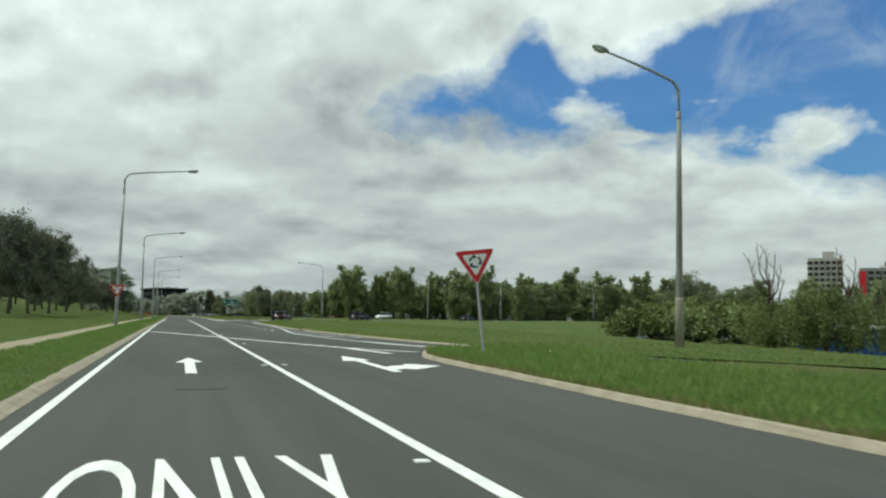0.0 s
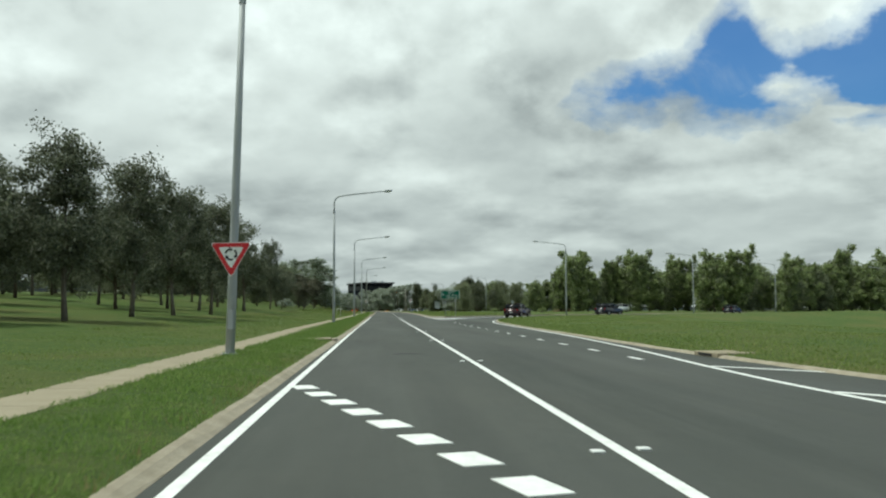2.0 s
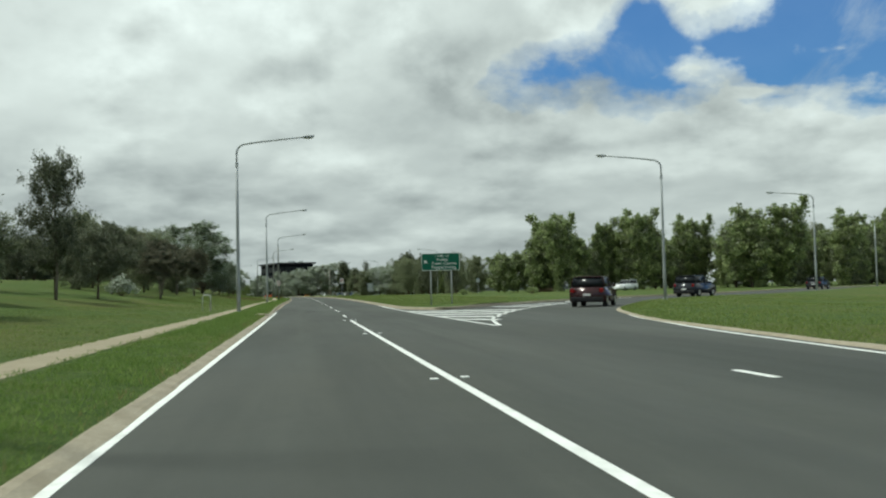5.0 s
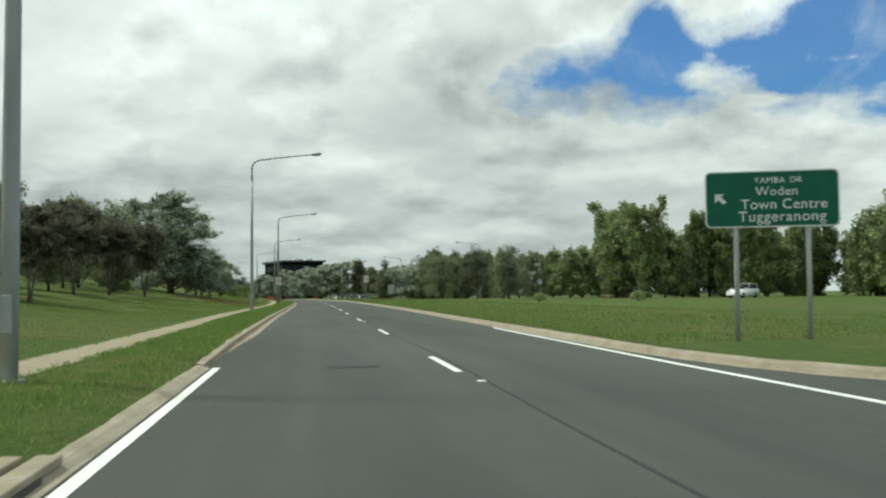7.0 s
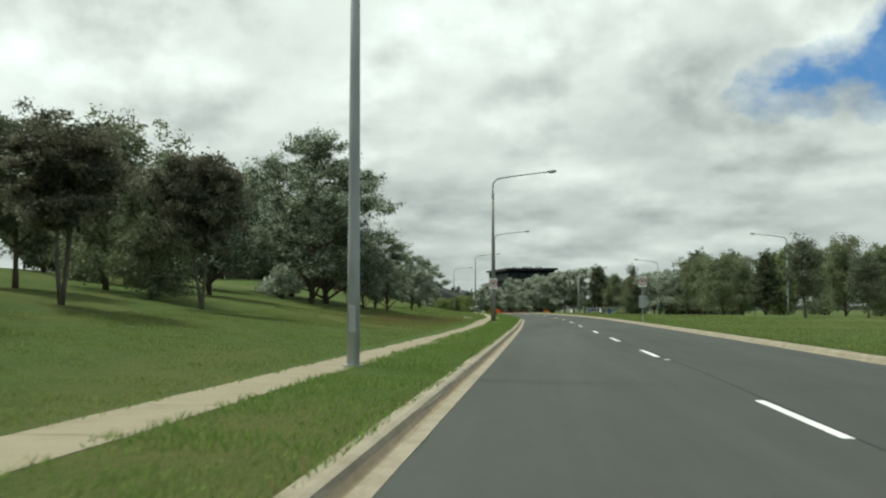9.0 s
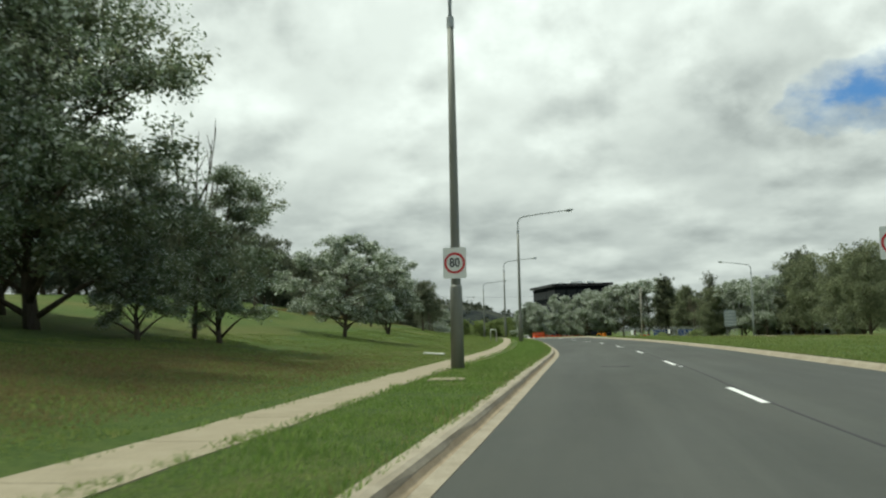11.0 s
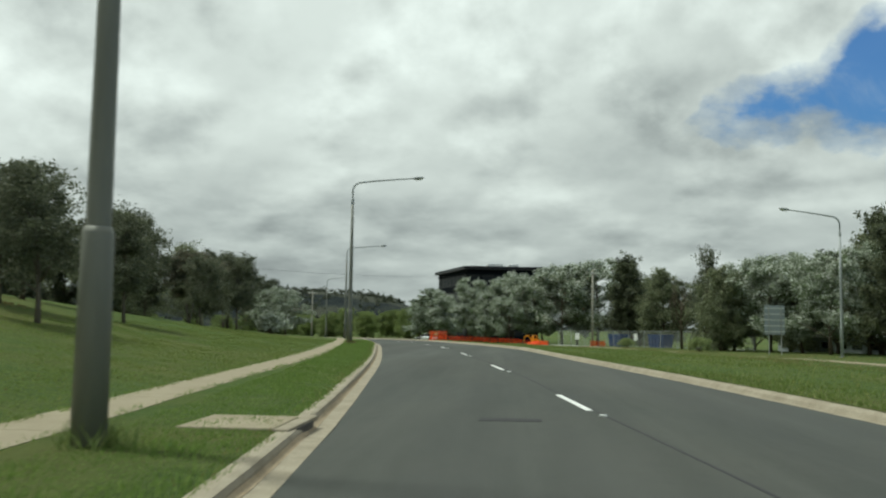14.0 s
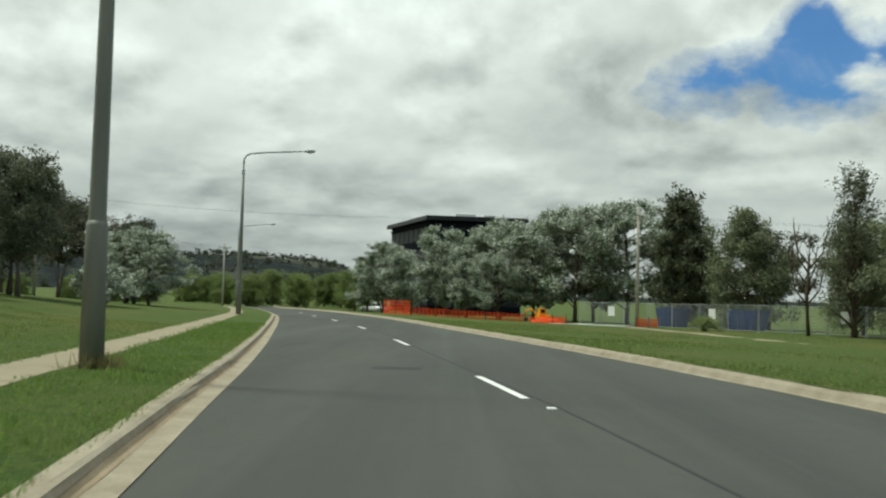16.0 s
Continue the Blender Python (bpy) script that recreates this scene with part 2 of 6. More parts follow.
def bark_material(name, a, b):
    m = Mat(name, 0.95, 0.0, 0.1)
    n = m.noise(4, 7, 0.7, (3, 3, 0.5))
    m.base(m.ramp(n, [(0.3, a), (0.7, b)]))
    return m.bump(n, 0.6, 0.03).m


def glass_material(name, col, rough=0.06):
    m = Mat(name, rough, 0.0, 0.3)
    m.base(m.ramp(m.noise(1.5, 3), [(0.3, tuple(q * 0.8 for q in col)), (0.7, col)]))
    return m.m


ASPHALT = asphalt_material()
PATCH = plain("bitumen_patch", (0.028, 0.028, 0.030), 0.8, 0, 0.25, 12, 0.3)
GRASS = grass_ground_material()
GUTTER = concrete_material("gutter_concrete", (0.42, 0.335, 0.225), 0.5)
CONCRETE = concrete_material("kerb_concrete", (0.345, 0.305, 0.232), 0.6)
PATHCON = concrete_material("path_concrete", (0.31, 0.27, 0.19), 0.35)
PITCON = concrete_material("pit_concrete", (0.50, 0.50, 0.46), 0.2)
DIRT = concrete_material("dry_earth", (0.26, 0.20, 0.12), 0.5)
PAINT = paint_material()
POST = steel_material("sign_post", (0.40, 0.41, 0.40))
STEEL = steel_material("galvanised_steel", (0.36, 0.38, 0.38))
POLE = steel_material("painted_pole", (0.20, 0.205, 0.175))
POLEBASE = concrete_material("pole_sleeve", (0.33, 0.31, 0.24), 0.3)
LAMPGLASS = plain("lamp_glass", (0.55, 0.56, 0.54), 0.25, 0, 0.05)
SIGN_WHITE = plain("sign_white", (0.74, 0.75, 0.72), 0.45, 0, 0.06, 3)
SIGN_RED = plain("sign_red", (0.50, 0.022, 0.030), 0.45, 0, 0.12, 3)
SIGN_GREEN = plain("sign_green", (0.006, 0.105, 0.062), 0.45, 0, 0.12, 3)
SIGN_BLACK = plain("sign_black", (0.018, 0.018, 0.02), 0.5, 0, 0.1)
SIGN_BACK = plain("sign_aluminium", (0.34, 0.38, 0.41), 0.5, 0.2, 0.08, 3)
TIMBER = bark_material("weathered_timber", (0.27, 0.25, 0.21), (0.46, 0.43, 0.37))
BARK = bark_material("bark", (0.055, 0.042, 0.030), (0.145, 0.120, 0.090))
GUMBARK = bark_material("gum_bark", (0.085, 0.072, 0.055), (0.21, 0.185, 0.15))
GUM = leaf_material("gum_leaves", (0.040, 0.052, 0.030), (0.165, 0.180, 0.112), (0.22, 0.23, 0.16))
BRONZE = leaf_material("bronze_leaves", (0.072, 0.068, 0.046), (0.190, 0.176, 0.118), (0.24, 0.25, 0.17))
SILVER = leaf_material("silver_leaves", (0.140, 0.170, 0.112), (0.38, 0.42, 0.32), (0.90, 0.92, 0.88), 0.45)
# poplar's own leaf tone; inside silver crowns it paints their shade
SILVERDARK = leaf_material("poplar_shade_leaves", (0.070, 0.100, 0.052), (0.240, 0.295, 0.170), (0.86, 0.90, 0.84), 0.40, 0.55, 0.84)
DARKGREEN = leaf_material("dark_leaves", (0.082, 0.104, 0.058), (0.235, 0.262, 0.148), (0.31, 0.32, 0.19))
# near-black tone: painted shade inside crowns, leaf colour of crest and ridge trees
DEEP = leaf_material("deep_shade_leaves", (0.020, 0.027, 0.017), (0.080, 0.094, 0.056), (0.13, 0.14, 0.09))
PINE = leaf_material("casuarina_needles", (0.048, 0.062, 0.034), (0.150, 0.168, 0.094), (0.21, 0.22, 0.13))
GREEN = leaf_material("green_leaves", (0.115, 0.160, 0.062), (0.315, 0.375, 0.160), (0.40, 0.44, 0.20))
WILLOW = leaf_material("willow_leaves", (0.060, 0.084, 0.026), (0.180, 0.225, 0.070), (0.22, 0.25, 0.09))
LIME = leaf_material("spring_leaves", (0.085, 0.125, 0.035), (0.250, 0.310, 0.105), (0.32, 0.36, 0.14))
BLADE = leaf_material("grass_blades", (0.086, 0.155, 0.032), (0.225, 0.320, 0.082), (0.32, 0.38, 0.13), 0.5, 0.6, 0.93, 1.9, 0.45)
SLOPEBLADE = leaf_material("slope_grass_blades", (0.118, 0.170, 0.044), (0.235, 0.295, 0.086), (0.33, 0.33, 0.13), 0.5, 0.6, 0.95, 0.7, 0.40)
BROWNBLADE = leaf_material("brown_grass_blades", (0.145, 0.112, 0.048), (0.250, 0.200, 0.090), None, 0.4)
DRYBLADE = leaf_material("dry_grass_blades", (0.16, 0.14, 0.055), (0.30, 0.27, 0.12), None, 0.4)
OFFICEGLASS = glass_material("office_glass", (0.008, 0.010, 0.013), 0.6)
GLASS = glass_material("dark_window_glass", (0.012, 0.015, 0.018), 0.22)
BLACKCLAD = plain("black_cladding", (0.007, 0.009, 0.012), 0.9, 0.0, 0.15, 1.5, 0, 0.05)
ORANGE = plain("safety_orange", (0.85, 0.085, 0.012), 0.7, 0, 0.15, 5)
YELLOW = plain("machine_yellow", (0.80, 0.33, 0.012), 0.5, 0, 0.15, 4)
BLUE = plain("bin_blue", (0.012, 0.055, 0.21), 0.5, 0, 0.15, 4)
RUBBER = plain("tyre_rubber", (0.015, 0.015, 0.015), 0.85, 0, 0.2)
CARWHITE = plain("white_car_paint", (0.76, 0.77, 0.77), 0.22, 0, 0.03, 2, 0, 0.5)
CARDARK = plain("dark_car_paint", (0.014, 0.016, 0.022), 0.2, 0.2, 0.1, 2, 0, 0.5)
CARRED = plain("maroon_car_paint", (0.035, 0.010, 0.012), 0.2, 0.2, 0.1, 2, 0, 0.5)
TAILRED = plain("tail_lamp_red", (0.22, 0.012, 0.012), 0.2, 0, 0.05)
CHROME = plain("alloy", (0.45, 0.45, 0.46), 0.3, 0.8, 0.05)
BRICK = plain("tower_concrete", (0.40, 0.385, 0.35), 0.85, 0, 0.1, 0.4)
ROOFWHITE = plain("pale_roof", (0.70, 0.71, 0.70), 0.5, 0, 0.06, 0.5)


# ---- building helpers ----
def mesh_object(name, verts, faces, mat, parent=None, label="", smooth=False):
    me = bpy.data.meshes.new(name)
    me.from_pydata([tuple(v) for v in verts], [], [tuple(f) for f in faces])
    if mat:
        me.materials.append(mat)
    if smooth:
        me.polygons.foreach_set("use_smooth", [True] * len(me.polygons))
    me.update()
    ob = new(name, me)
    if parent:
        ob.parent = parent
    if label:
        ob["label"] = label
    return ob


def part(name, bm, mat, parent=None, label="", smooth=False):
    me = bpy.data.meshes.new(name)
    bm.to_mesh(me)
    bm.free()
    me.materials.append(mat)
    if smooth:
        me.polygons.foreach_set("use_smooth", [True] * len(me.polygons))
    ob = new(name, me)
    if parent:
        ob.parent = parent
    if label:
        ob["label"] = label
    return ob


def box(bm, size, at=(0, 0, 0), rz=0.0, bevel=0.0, rx=0.0, ry=0.0):
    g = bmesh.ops.create_cube(bm, size=1.0, matrix=pose(*at, rx, ry, rz) @ Matrix.Diagonal((*size, 1)))
    if bevel:
        vs = set(g["verts"])
        es = [e for e in bm.edges if e.verts[0] in vs and e.verts[1] in vs]
        bmesh.ops.bevel(bm, geom=es, offset=bevel, segments=2, affect="EDGES", profile=0.5)
    return bm


def rod(bm, a, b, r1, r2=None, seg=10, caps=True):
    a, b = Vector(a), Vector(b)
    d = b - a
    m = Matrix.Translation((a + b) / 2) @ d.to_track_quat("Z", "Y").to_matrix().to_4x4()
    bmesh.ops.create_cone(bm, cap_ends=caps, segments=seg, radius1=r1, radius2=r1 if r2 is None else r2, depth=d.length, matrix=m)
    return bm


def tube(bm, pts, radii, seg=8):
    """A round tube through pts with a radius at each."""
    rings = []
    pts = [Vector(p) for p in pts]
    for i, p in enumerate(pts):
        d = (pts[min(i + 1, len(pts) - 1)] - pts[max(i - 1, 0)]).normalized()
        q = d.to_track_quat("Z", "Y")
        rings.append([bm.verts.new(p + q @ Vector((math.cos(a) * radii[i], math.sin(a) * radii[i], 0)))
                      for a in (2 * math.pi * k / seg for k in range(seg))])
    for r0, r1 in zip(rings, rings[1:]):
        for k in range(seg):
            bm.faces.new((r0[k], r0[(k + 1) % seg], r1[(k + 1) % seg], r1[k]))
    bm.faces.new(rings[-1])
    bm.faces.new(rings[0][::-1])
    return bm


def prism(bm, outline, z0, z1):
    """A flat plate from an outline in x, y."""
    lo = [bm.verts.new((x, y, z0)) for x, y in outline]
    hi = [bm.verts.new((x, y, z1)) for x, y in outline]
    n = len(outline)
    bm.faces.new(hi)
    bm.faces.new(lo[::-1])
    for i in range(n):
        bm.faces.new((lo[i], lo[(i + 1) % n], hi[(i + 1) % n], hi[i]))
    return bm


def empty(name, m=None):
    ob = new(name)
    ob.empty_display_size = 0.2
    if m is not None:
        ob.matrix_world = m
    return ob


def text_mesh(body, size, mat, name, parent=None, depth=0.002, align="CENTER", spacing=1.0, bold=0.0):
    cu = bpy.data.curves.new(name, "FONT")
    cu.body, cu.size, cu.extrude, cu.align_x, cu.align_y = body, size, depth, align, "CENTER"
    cu.space_character, cu.offset = spacing, bold
    cu.resolution_u = 4
    tmp = bpy.data.objects.new(name, cu)
    scene.collection.objects.link(tmp)
    bpy.context.view_layer.update()
    me = bpy.data.meshes.new_from_object(tmp.evaluated_get(bpy.context.evaluated_depsgraph_get()))
    bpy.data.objects.remove(tmp)
    me.materials.clear()
    me.materials.append(mat)
    ob = new(name, me)
    if parent:
        ob.parent = parent
    return ob


def smooth_table(ys, xs, lo=-100, hi=460, width=13):
    t = np.arange(lo - 20, hi + 21, 1.0)
    v = np.interp(t, ys, xs)
    v = np.convolve(np.pad(v, width // 2, mode="edge"), np.ones(width) / width, "valid")
    return lambda y: float(np.interp(y, t, v))


# ---- plan of the road ----
kerb_x = smooth_table([-100, -20, 0, 20, 40, 55, 80, 115, 129, 140, 155, 165, 175, 200, 210, 218, 227, 231, 243, 250, 257, 262, 275, 279, 288, 295, 300, 310, 330, 347, 370, 400, 450],
                      [-1.5, -1.38, -1.40, -1.30, -1.26, -1.12, -.97, -.80, -.76, -.76, -.76, -.67, -.55, -.36, -.39, -.44, -.44, -.54, -1.25, -1.75, -2.21, -2.60, -3.9, -4.3, -5.38, -6.35, -6.95, -8.4, -11.7, -14.7, -20, -28, -44])
right_x = smooth_table([100, 131, 137, 147, 155, 170, 190, 216, 233, 250, 257, 268, 275, 282, 288, 293, 299, 308, 325, 347, 370, 400, 450],
                       [6.45, 6.45, 6.52, 6.62, 6.72, 6.9, 6.95, 6.75, 6.5, 5.75, 5.25, 4.4, 3.65, 2.8, 2.1, 1.6, .9, -.3, -3.5, -7.6, -12.9, -20.9, -36.4])
lane_x = smooth_table([-100, -10, 3, 17, 28, 40, 52, 64, 90, 111, 118, 130, 142, 154, 166, 178, 208, 220, 232, 244, 256, 268, 280, 292, 304, 316, 328, 340, 400],
                      [1.80, 1.97, 2.08, 2.19, 2.25, 2.32, 2.38, 2.44, 2.52, 2.63, 2.73, 2.87, 2.96, 2.98, 3.05, 3.15, 3.08, 3.10, 2.96, 2.46, 1.72, .75, -.54, -1.98, -3.64, -5.50, -7.64, -10.2, -24], width=7)
edge_x = smooth_table([-100, 10, 30, 45, 70, 107, 128], [-1.0, -.90, -.88, -.85, -.78, -.53, -.43])
crest = smooth_table([-100, 0, 60, 100, 140, 200, 240, 262, 281, 297, 317, 345, 390, 460], [.2, .3, .9, 1.9, 2.8, 3.1, 3.4, 4.3, 4.4, 3.7, 2.5, 1.7, -0.4, -2], width=15)


def road_z(y):
    return -0.0085 * max(0.0, y - 300) - 0.00003 * max(0.0, y - 300) ** 2 if y < 420 else road_z(419.9)


def left_z(x, y):
    """Height of the grass left of the kerb."""
    d = kerb_x(y) - 2.95 - x
    base = road_z(y) + 0.12
    if y < 129:
        base -= 0.06 * max(0.0, 1.0 - (2.95 + d) / 0.6)
    if d <= 0:
        return base + 0.02 * min(1.0, (2.95 + d) / 1.5)
    h = base + 0.02 + max(0.0, crest(y)) * min(d / 26, 1.0) * (0.55 + 0.45 * min(1.0, d / 9))
    if d > 26:
        h += 0.02 * min(d - 26, 60)
    n = noise.noise(Vector((x * 0.22, y * 0.17, 0))) * 0.10 + noise.noise(Vector((x * 0.8, y * 0.7, 3))) * 0.03
    return h + n * min(1.0, d / 3)


def right_z(x, y):
    """Height of the grass right of the road beyond the junction."""
    d = max(0.0, x - right_x(y))
    base = road_z(y) + 0.13
    fall = 0.5 * min(1.0, d / 14) * min(1.0, max(0.0, (y - 255) / 60))
    n = noise.noise(Vector((x * 0.2, y * 0.15, 7))) * 0.10 + noise.noise(Vector((x * 0.9, y * 0.8, 9))) * 0.03
    return base - fall + n * min(1.0, d / 3)


def island_z(x, y, d=5.0):
    u, v = min(1.0, max(0.0, (x - 12) / 45)), min(1.0, max(0.0, (y - 105) / 45))
    fall = 1.95 * u * u * (3 - 2 * u) * (1 - v * v * (3 - 2 * v)) * min(1.0, d / 10)
    n = noise.noise(Vector((x * 0.15, y * 0.12, 17))) * 0.12 + noise.noise(Vector((x * 0.8, y * 0.8, 19))) * 0.03
    return 0.05 + 0.08 * min(1.0, d / 0.9) + (0.30 * min(1.0, d / 16) * min(1.0, max(0.0, (y - 14) / 30)) + n) * min(1.0, d / 2.5) - fall


def grid_sheet(name, rows, mat, label, category=""):
    """A sheet from rows of points of equal number."""
    w = len(rows[0])
    vs = [p for r in rows for p in r]
    fs = [(i * w + j, i * w + j + 1, (i + 1) * w + j + 1, (i + 1) * w + j) for i in range(len(rows) - 1) for j in range(w - 1)]
    return tagged(mesh_object(name, vs, fs, mat, None, "", True), label, category, "", "structure")


def fill_sheet(name, outline, mat, label, zfun, step=2.5, cutoff=14.0):
    """A filled outline, subdivided near its edge, with its height from zfun(x, y, distance to the edge)."""
    from mathutils.geometry import delaunay_2d_cdt
    n = len(outline)
    pts = [Vector(p) for p in outline]
    edges = [(i, (i + 1) % n) for i in range(n)]
    P = np.array(outline)
    Q = np.roll(P, -1, axis=0)
    lo, hi = P.min(0), P.max(0)

    def dist(x, y):
        d = Q - P
        t = np.clip(((x - P[:, 0]) * d[:, 0] + (y - P[:, 1]) * d[:, 1]) / (d ** 2).sum(1), 0, 1)
        return float(np.sqrt(((P + d * t[:, None] - (x, y)) ** 2).sum(1)).min())

    def inside(x, y):
        c = ((P[:, 1] > y) != (Q[:, 1] > y))
        with np.errstate(divide="ignore", invalid="ignore"):
            xi = P[:, 0] + (y - P[:, 1]) * (Q[:, 0] - P[:, 0]) / (Q[:, 1] - P[:, 1])
        return bool((c & (x < xi)).sum() % 2)

    for x in np.arange(lo[0], min(hi[0], lo[0] + 90), step):
        for y in np.arange(lo[1], hi[1], step):
            if inside(x, y) and dist(x, y) > step * 0.5:
                pts.append(Vector((x, y)))
    vs, _, fs, *_ = delaunay_2d_cdt(pts, edges, [list(range(n))], 1, 1e-4)
    V = [(v.x, v.y, zfun(v.x, v.y, dist(v.x, v.y))) for v in vs]
    return tagged(mesh_object(name, V, fs, mat, None, "", True), label, "", "", "structure")


def offset_line(line, d):
    """The line moved to its right by d."""
    P = np.array(line, float)
    T = np.gradient(P[:, :2], axis=0)
    T /= np.linalg.norm(T, axis=1)[:, None]
    out = P.copy()
    out[:, 0] += T[:, 1] * d
    out[:, 1] -= T[:, 0] * d
    return out


def sweep(name, line, profile, mat, label="", parent=None, jitter=0.0):
    """Sweep a profile of (offset to the right, height) along a line of x, y, z."""
    cols = [offset_line(line, o) + np.array((0, 0, h)) for o, h in profile]
    rows = []
    for i in range(len(line)):
        r = []
        for k, c in enumerate(cols):
            p = Vector(c[i])
            if jitter:
                j = noise.noise(Vector((p.x * 1.7, p.y * 1.7, k * 5.0))) * jitter
                p += Vector((j, 0, j * 0.6))
            r.append(p)
        rows.append(r)
    w = len(profile)
    vs = [p for r in rows for p in r]
    fs = [(i * w + j, i * w + j + 1, (i + 1) * w + j + 1, (i + 1) * w + j) for i in range(len(rows) - 1) for j in range(w - 1)]
    return mesh_object(name, vs, fs, mat, parent, label, False)


def dense(points, step=1.0):
    """A smooth line through the points, as x, y pairs."""
    P = np.array(points, float)
    s = np.r_[0, np.cumsum(np.linalg.norm(np.diff(P, axis=0), axis=1))]
    t = np.linspace(0, s[-1], max(2, int(s[-1] / step)))
    X = np.c_[np.interp(t, s, P[:, 0]), np.interp(t, s, P[:, 1])]
    k = max(1, int(3.0 / step)) * 2 + 1
    for c in (0, 1):
        pad = np.r_[2 * X[0, c] - X[1:k // 2 + 1, c][::-1], X[:, c], 2 * X[-1, c] - X[-k // 2:-1, c][::-1]]
        X[:, c] = np.convolve(pad, np.ones(k) / k, "valid")[:len(X)]
    return X


# ---- ground, roads, verges ----
g = 3400.0
tagged(mesh_object("ground", [(-g, -g, -3.2), (g, -g, -3.2), (g, g, -3.2), (-g, g, -3.2)], [(0, 1, 2, 3)], GRASS), "wide grassy plain reaching to the horizon", "", "", "structure")

YS = list(np.arange(-90, 330, 3.0)) + list(np.arange(330, 431, 5.0))
rows = []
for y in YS:
    far = float(np.interp(y, [-90, -36, -12, 0, 7, 12, 17, 27, 38, 58, 75, 90, 104, 116, 133], [49, 31, 21.5, 15.5, 12.6, 11, 10.2, 9.6, 8.9, 9.2, 9.7, 10.4, 12.2, 15.4, 23.4]))
    xs = list(np.linspace(kerb_x(y) + 0.05, right_x(y) + 0.2 if y > 133 else far, 9))
    rows.append([(x, y, road_z(y)) for x in xs])
grid_sheet("road", rows, ASPHALT, "dark grey asphalt road, worn along the wheel tracks")

LEFT_OFF = [0.0, 0.5, 1.0, 1.7, 2.4, 2.95, 3.4, 4, 5, 6, 7, 8.5, 10, 12, 14, 17, 20, 24, 28, 34, 45, 65, 110, 220, 600]
rows = [[(kerb_x(y) - (o or (-0.07 if y < 129 else 0.0)), y, left_z(kerb_x(y) - o, y)) for o in LEFT_OFF[::-1]] for y in np.arange(-90, 470, 2.0)]
grid_sheet("grass_slope", rows, GRASS, "mown green grass slope rising from the footpath, with dry patches")

kl = [(kerb_x(y), y, road_z(y)) for y in np.arange(-90, 430, 1.0)]
a, b = [p for p in kl if p[1] <= 129], [(x, y, z - 0.062 * max(0.0, 1 - (y - 129) / 6)) for x, y, z in kl if y >= 129]
k1 = sweep("kerb", a, [(0.0, 0.0), (0.0, 0.058), (0.07, 0.064), (0.13, 0.052), (0.19, 0.026), (0.235, 0.004), (0.24, -0.05)], CONCRETE, "", None, 0.016)
tagged(k1, "weathered pale concrete kerb with grass growing over it", "", "", "structure")
k2 = sweep("kerb", b, [(-0.02, 0.0), (-0.02, 0.13), (0.10, 0.135), (0.145, 0.12), (0.165, 0.075), (0.165, -0.05)], CONCRETE, "", None, 0.016)
gt = sweep("gutter", b, [(0.160, 0.07), (0.185, 0.03), (0.215, 0.012)], GUTTER, "", None, 0.012)
tagged(gt, "dark stained foot of the kerb face", "", "", "structure")
lip = [(x - 0.21 * max(0.0, 1 - max(0.0, y - 131) / 9) - 0.06 * min(1.0, max(0.0, (262 - y) / 25)), y, road_z(y)) for x, y, z in b]
gt = sweep("gutter", lip, [(0.213, 0.012), (0.41, 0.007), (0.41, -0.05)], CONCRETE, "", None, 0.014)
tagged(gt, "pale worn concrete gutter lip against the asphalt", "", "", "structure")
tagged(k2, "pale concrete kerb above a stained gutter", "", "", "structure")

path_off = smooth_table([-100, 20, 40, 68, 100, 135, 150, 160, 185, 197, 204, 215, 230, 250, 267, 280, 295, 310, 400], [1.95, 1.95, 2.0, 2.3, 2.2, 1.92, 2.02, 2.1, 1.75, 1.72, 1.95, 2.28, 2.36, 2.4, 2.42, 2.12, 2.02, 2.2, 2.2])
fp = [(kerb_x(y) - path_off(y), y, road_z(y)) for y in np.arange(-60, 400, 1.0)]
path = empty("footpath")
tagged(path, "narrow sandy-coloured concrete footpath beside the grass", "", "", "structure")
for i in range(0, len(fp) - 2, 2):
    seg = fp[i:i + 3]
    y0, y1 = seg[0][1] + 0.008, seg[-1][1] - 0.008
    V, F = [], []
    for y in (y0, (y0 + y1) / 2, y1):
        for o, dz in ((-0.43, 0.0), (-0.43, 0.147), (0.43, 0.147), (0.43, 0.0)):
            e = 0.05 * noise.noise(Vector((y * 0.6, o * 9, 0)))
            V.append((kerb_x(y) - path_off(y) + o + e, y, road_z(y) + dz))
    for r in (0, 4):
        F += [(r + j, r + j + 1, r + j + 5, r + j + 4) for j in range(3)]
    F += [(3, 2, 1, 0), (8, 9, 10, 11)]
    mesh_object("slab", V, F, PATHCON, path)

OUTER = dense([(8.2, 124.4), (9.6, 126.7), (11.2, 129.3), (12.6, 131.7), (15, 135.2), (24, 147), (42, 162.5), (67, 190), (100, 209.5), (160, 236), (330, 300)], 2.0)


def median_x(y):
    """The road-side edge of the median, with its rounded nose."""
    return right_x(y) + float(np.interp(y, [124.6, 125.0, 125.8, 127.2, 129.3, 131], [1.75, 1.2, 0.8, 0.36, 0.08, 0.0]))


rows = []
for y in list(np.arange(124.6, 133, 0.4)) + list(np.arange(133, 470, 2.0)):
    lo = median_x(y) + 0.21
    hi = float(np.interp(y, OUTER[:, 1], OUTER[:, 0])) if y < 300 else 600.0
    hi = max(hi, lo + 0.05)
    fr = [0, 0.012, 0.03, 0.05, 0.08, 0.12, 0.17, 0.24, 0.33, 0.45, 0.6, 0.8, 1.0]
    rows.append([(lo + (hi - lo) * f, y, right_z(lo + (hi - lo) * f, y)) for f in fr])
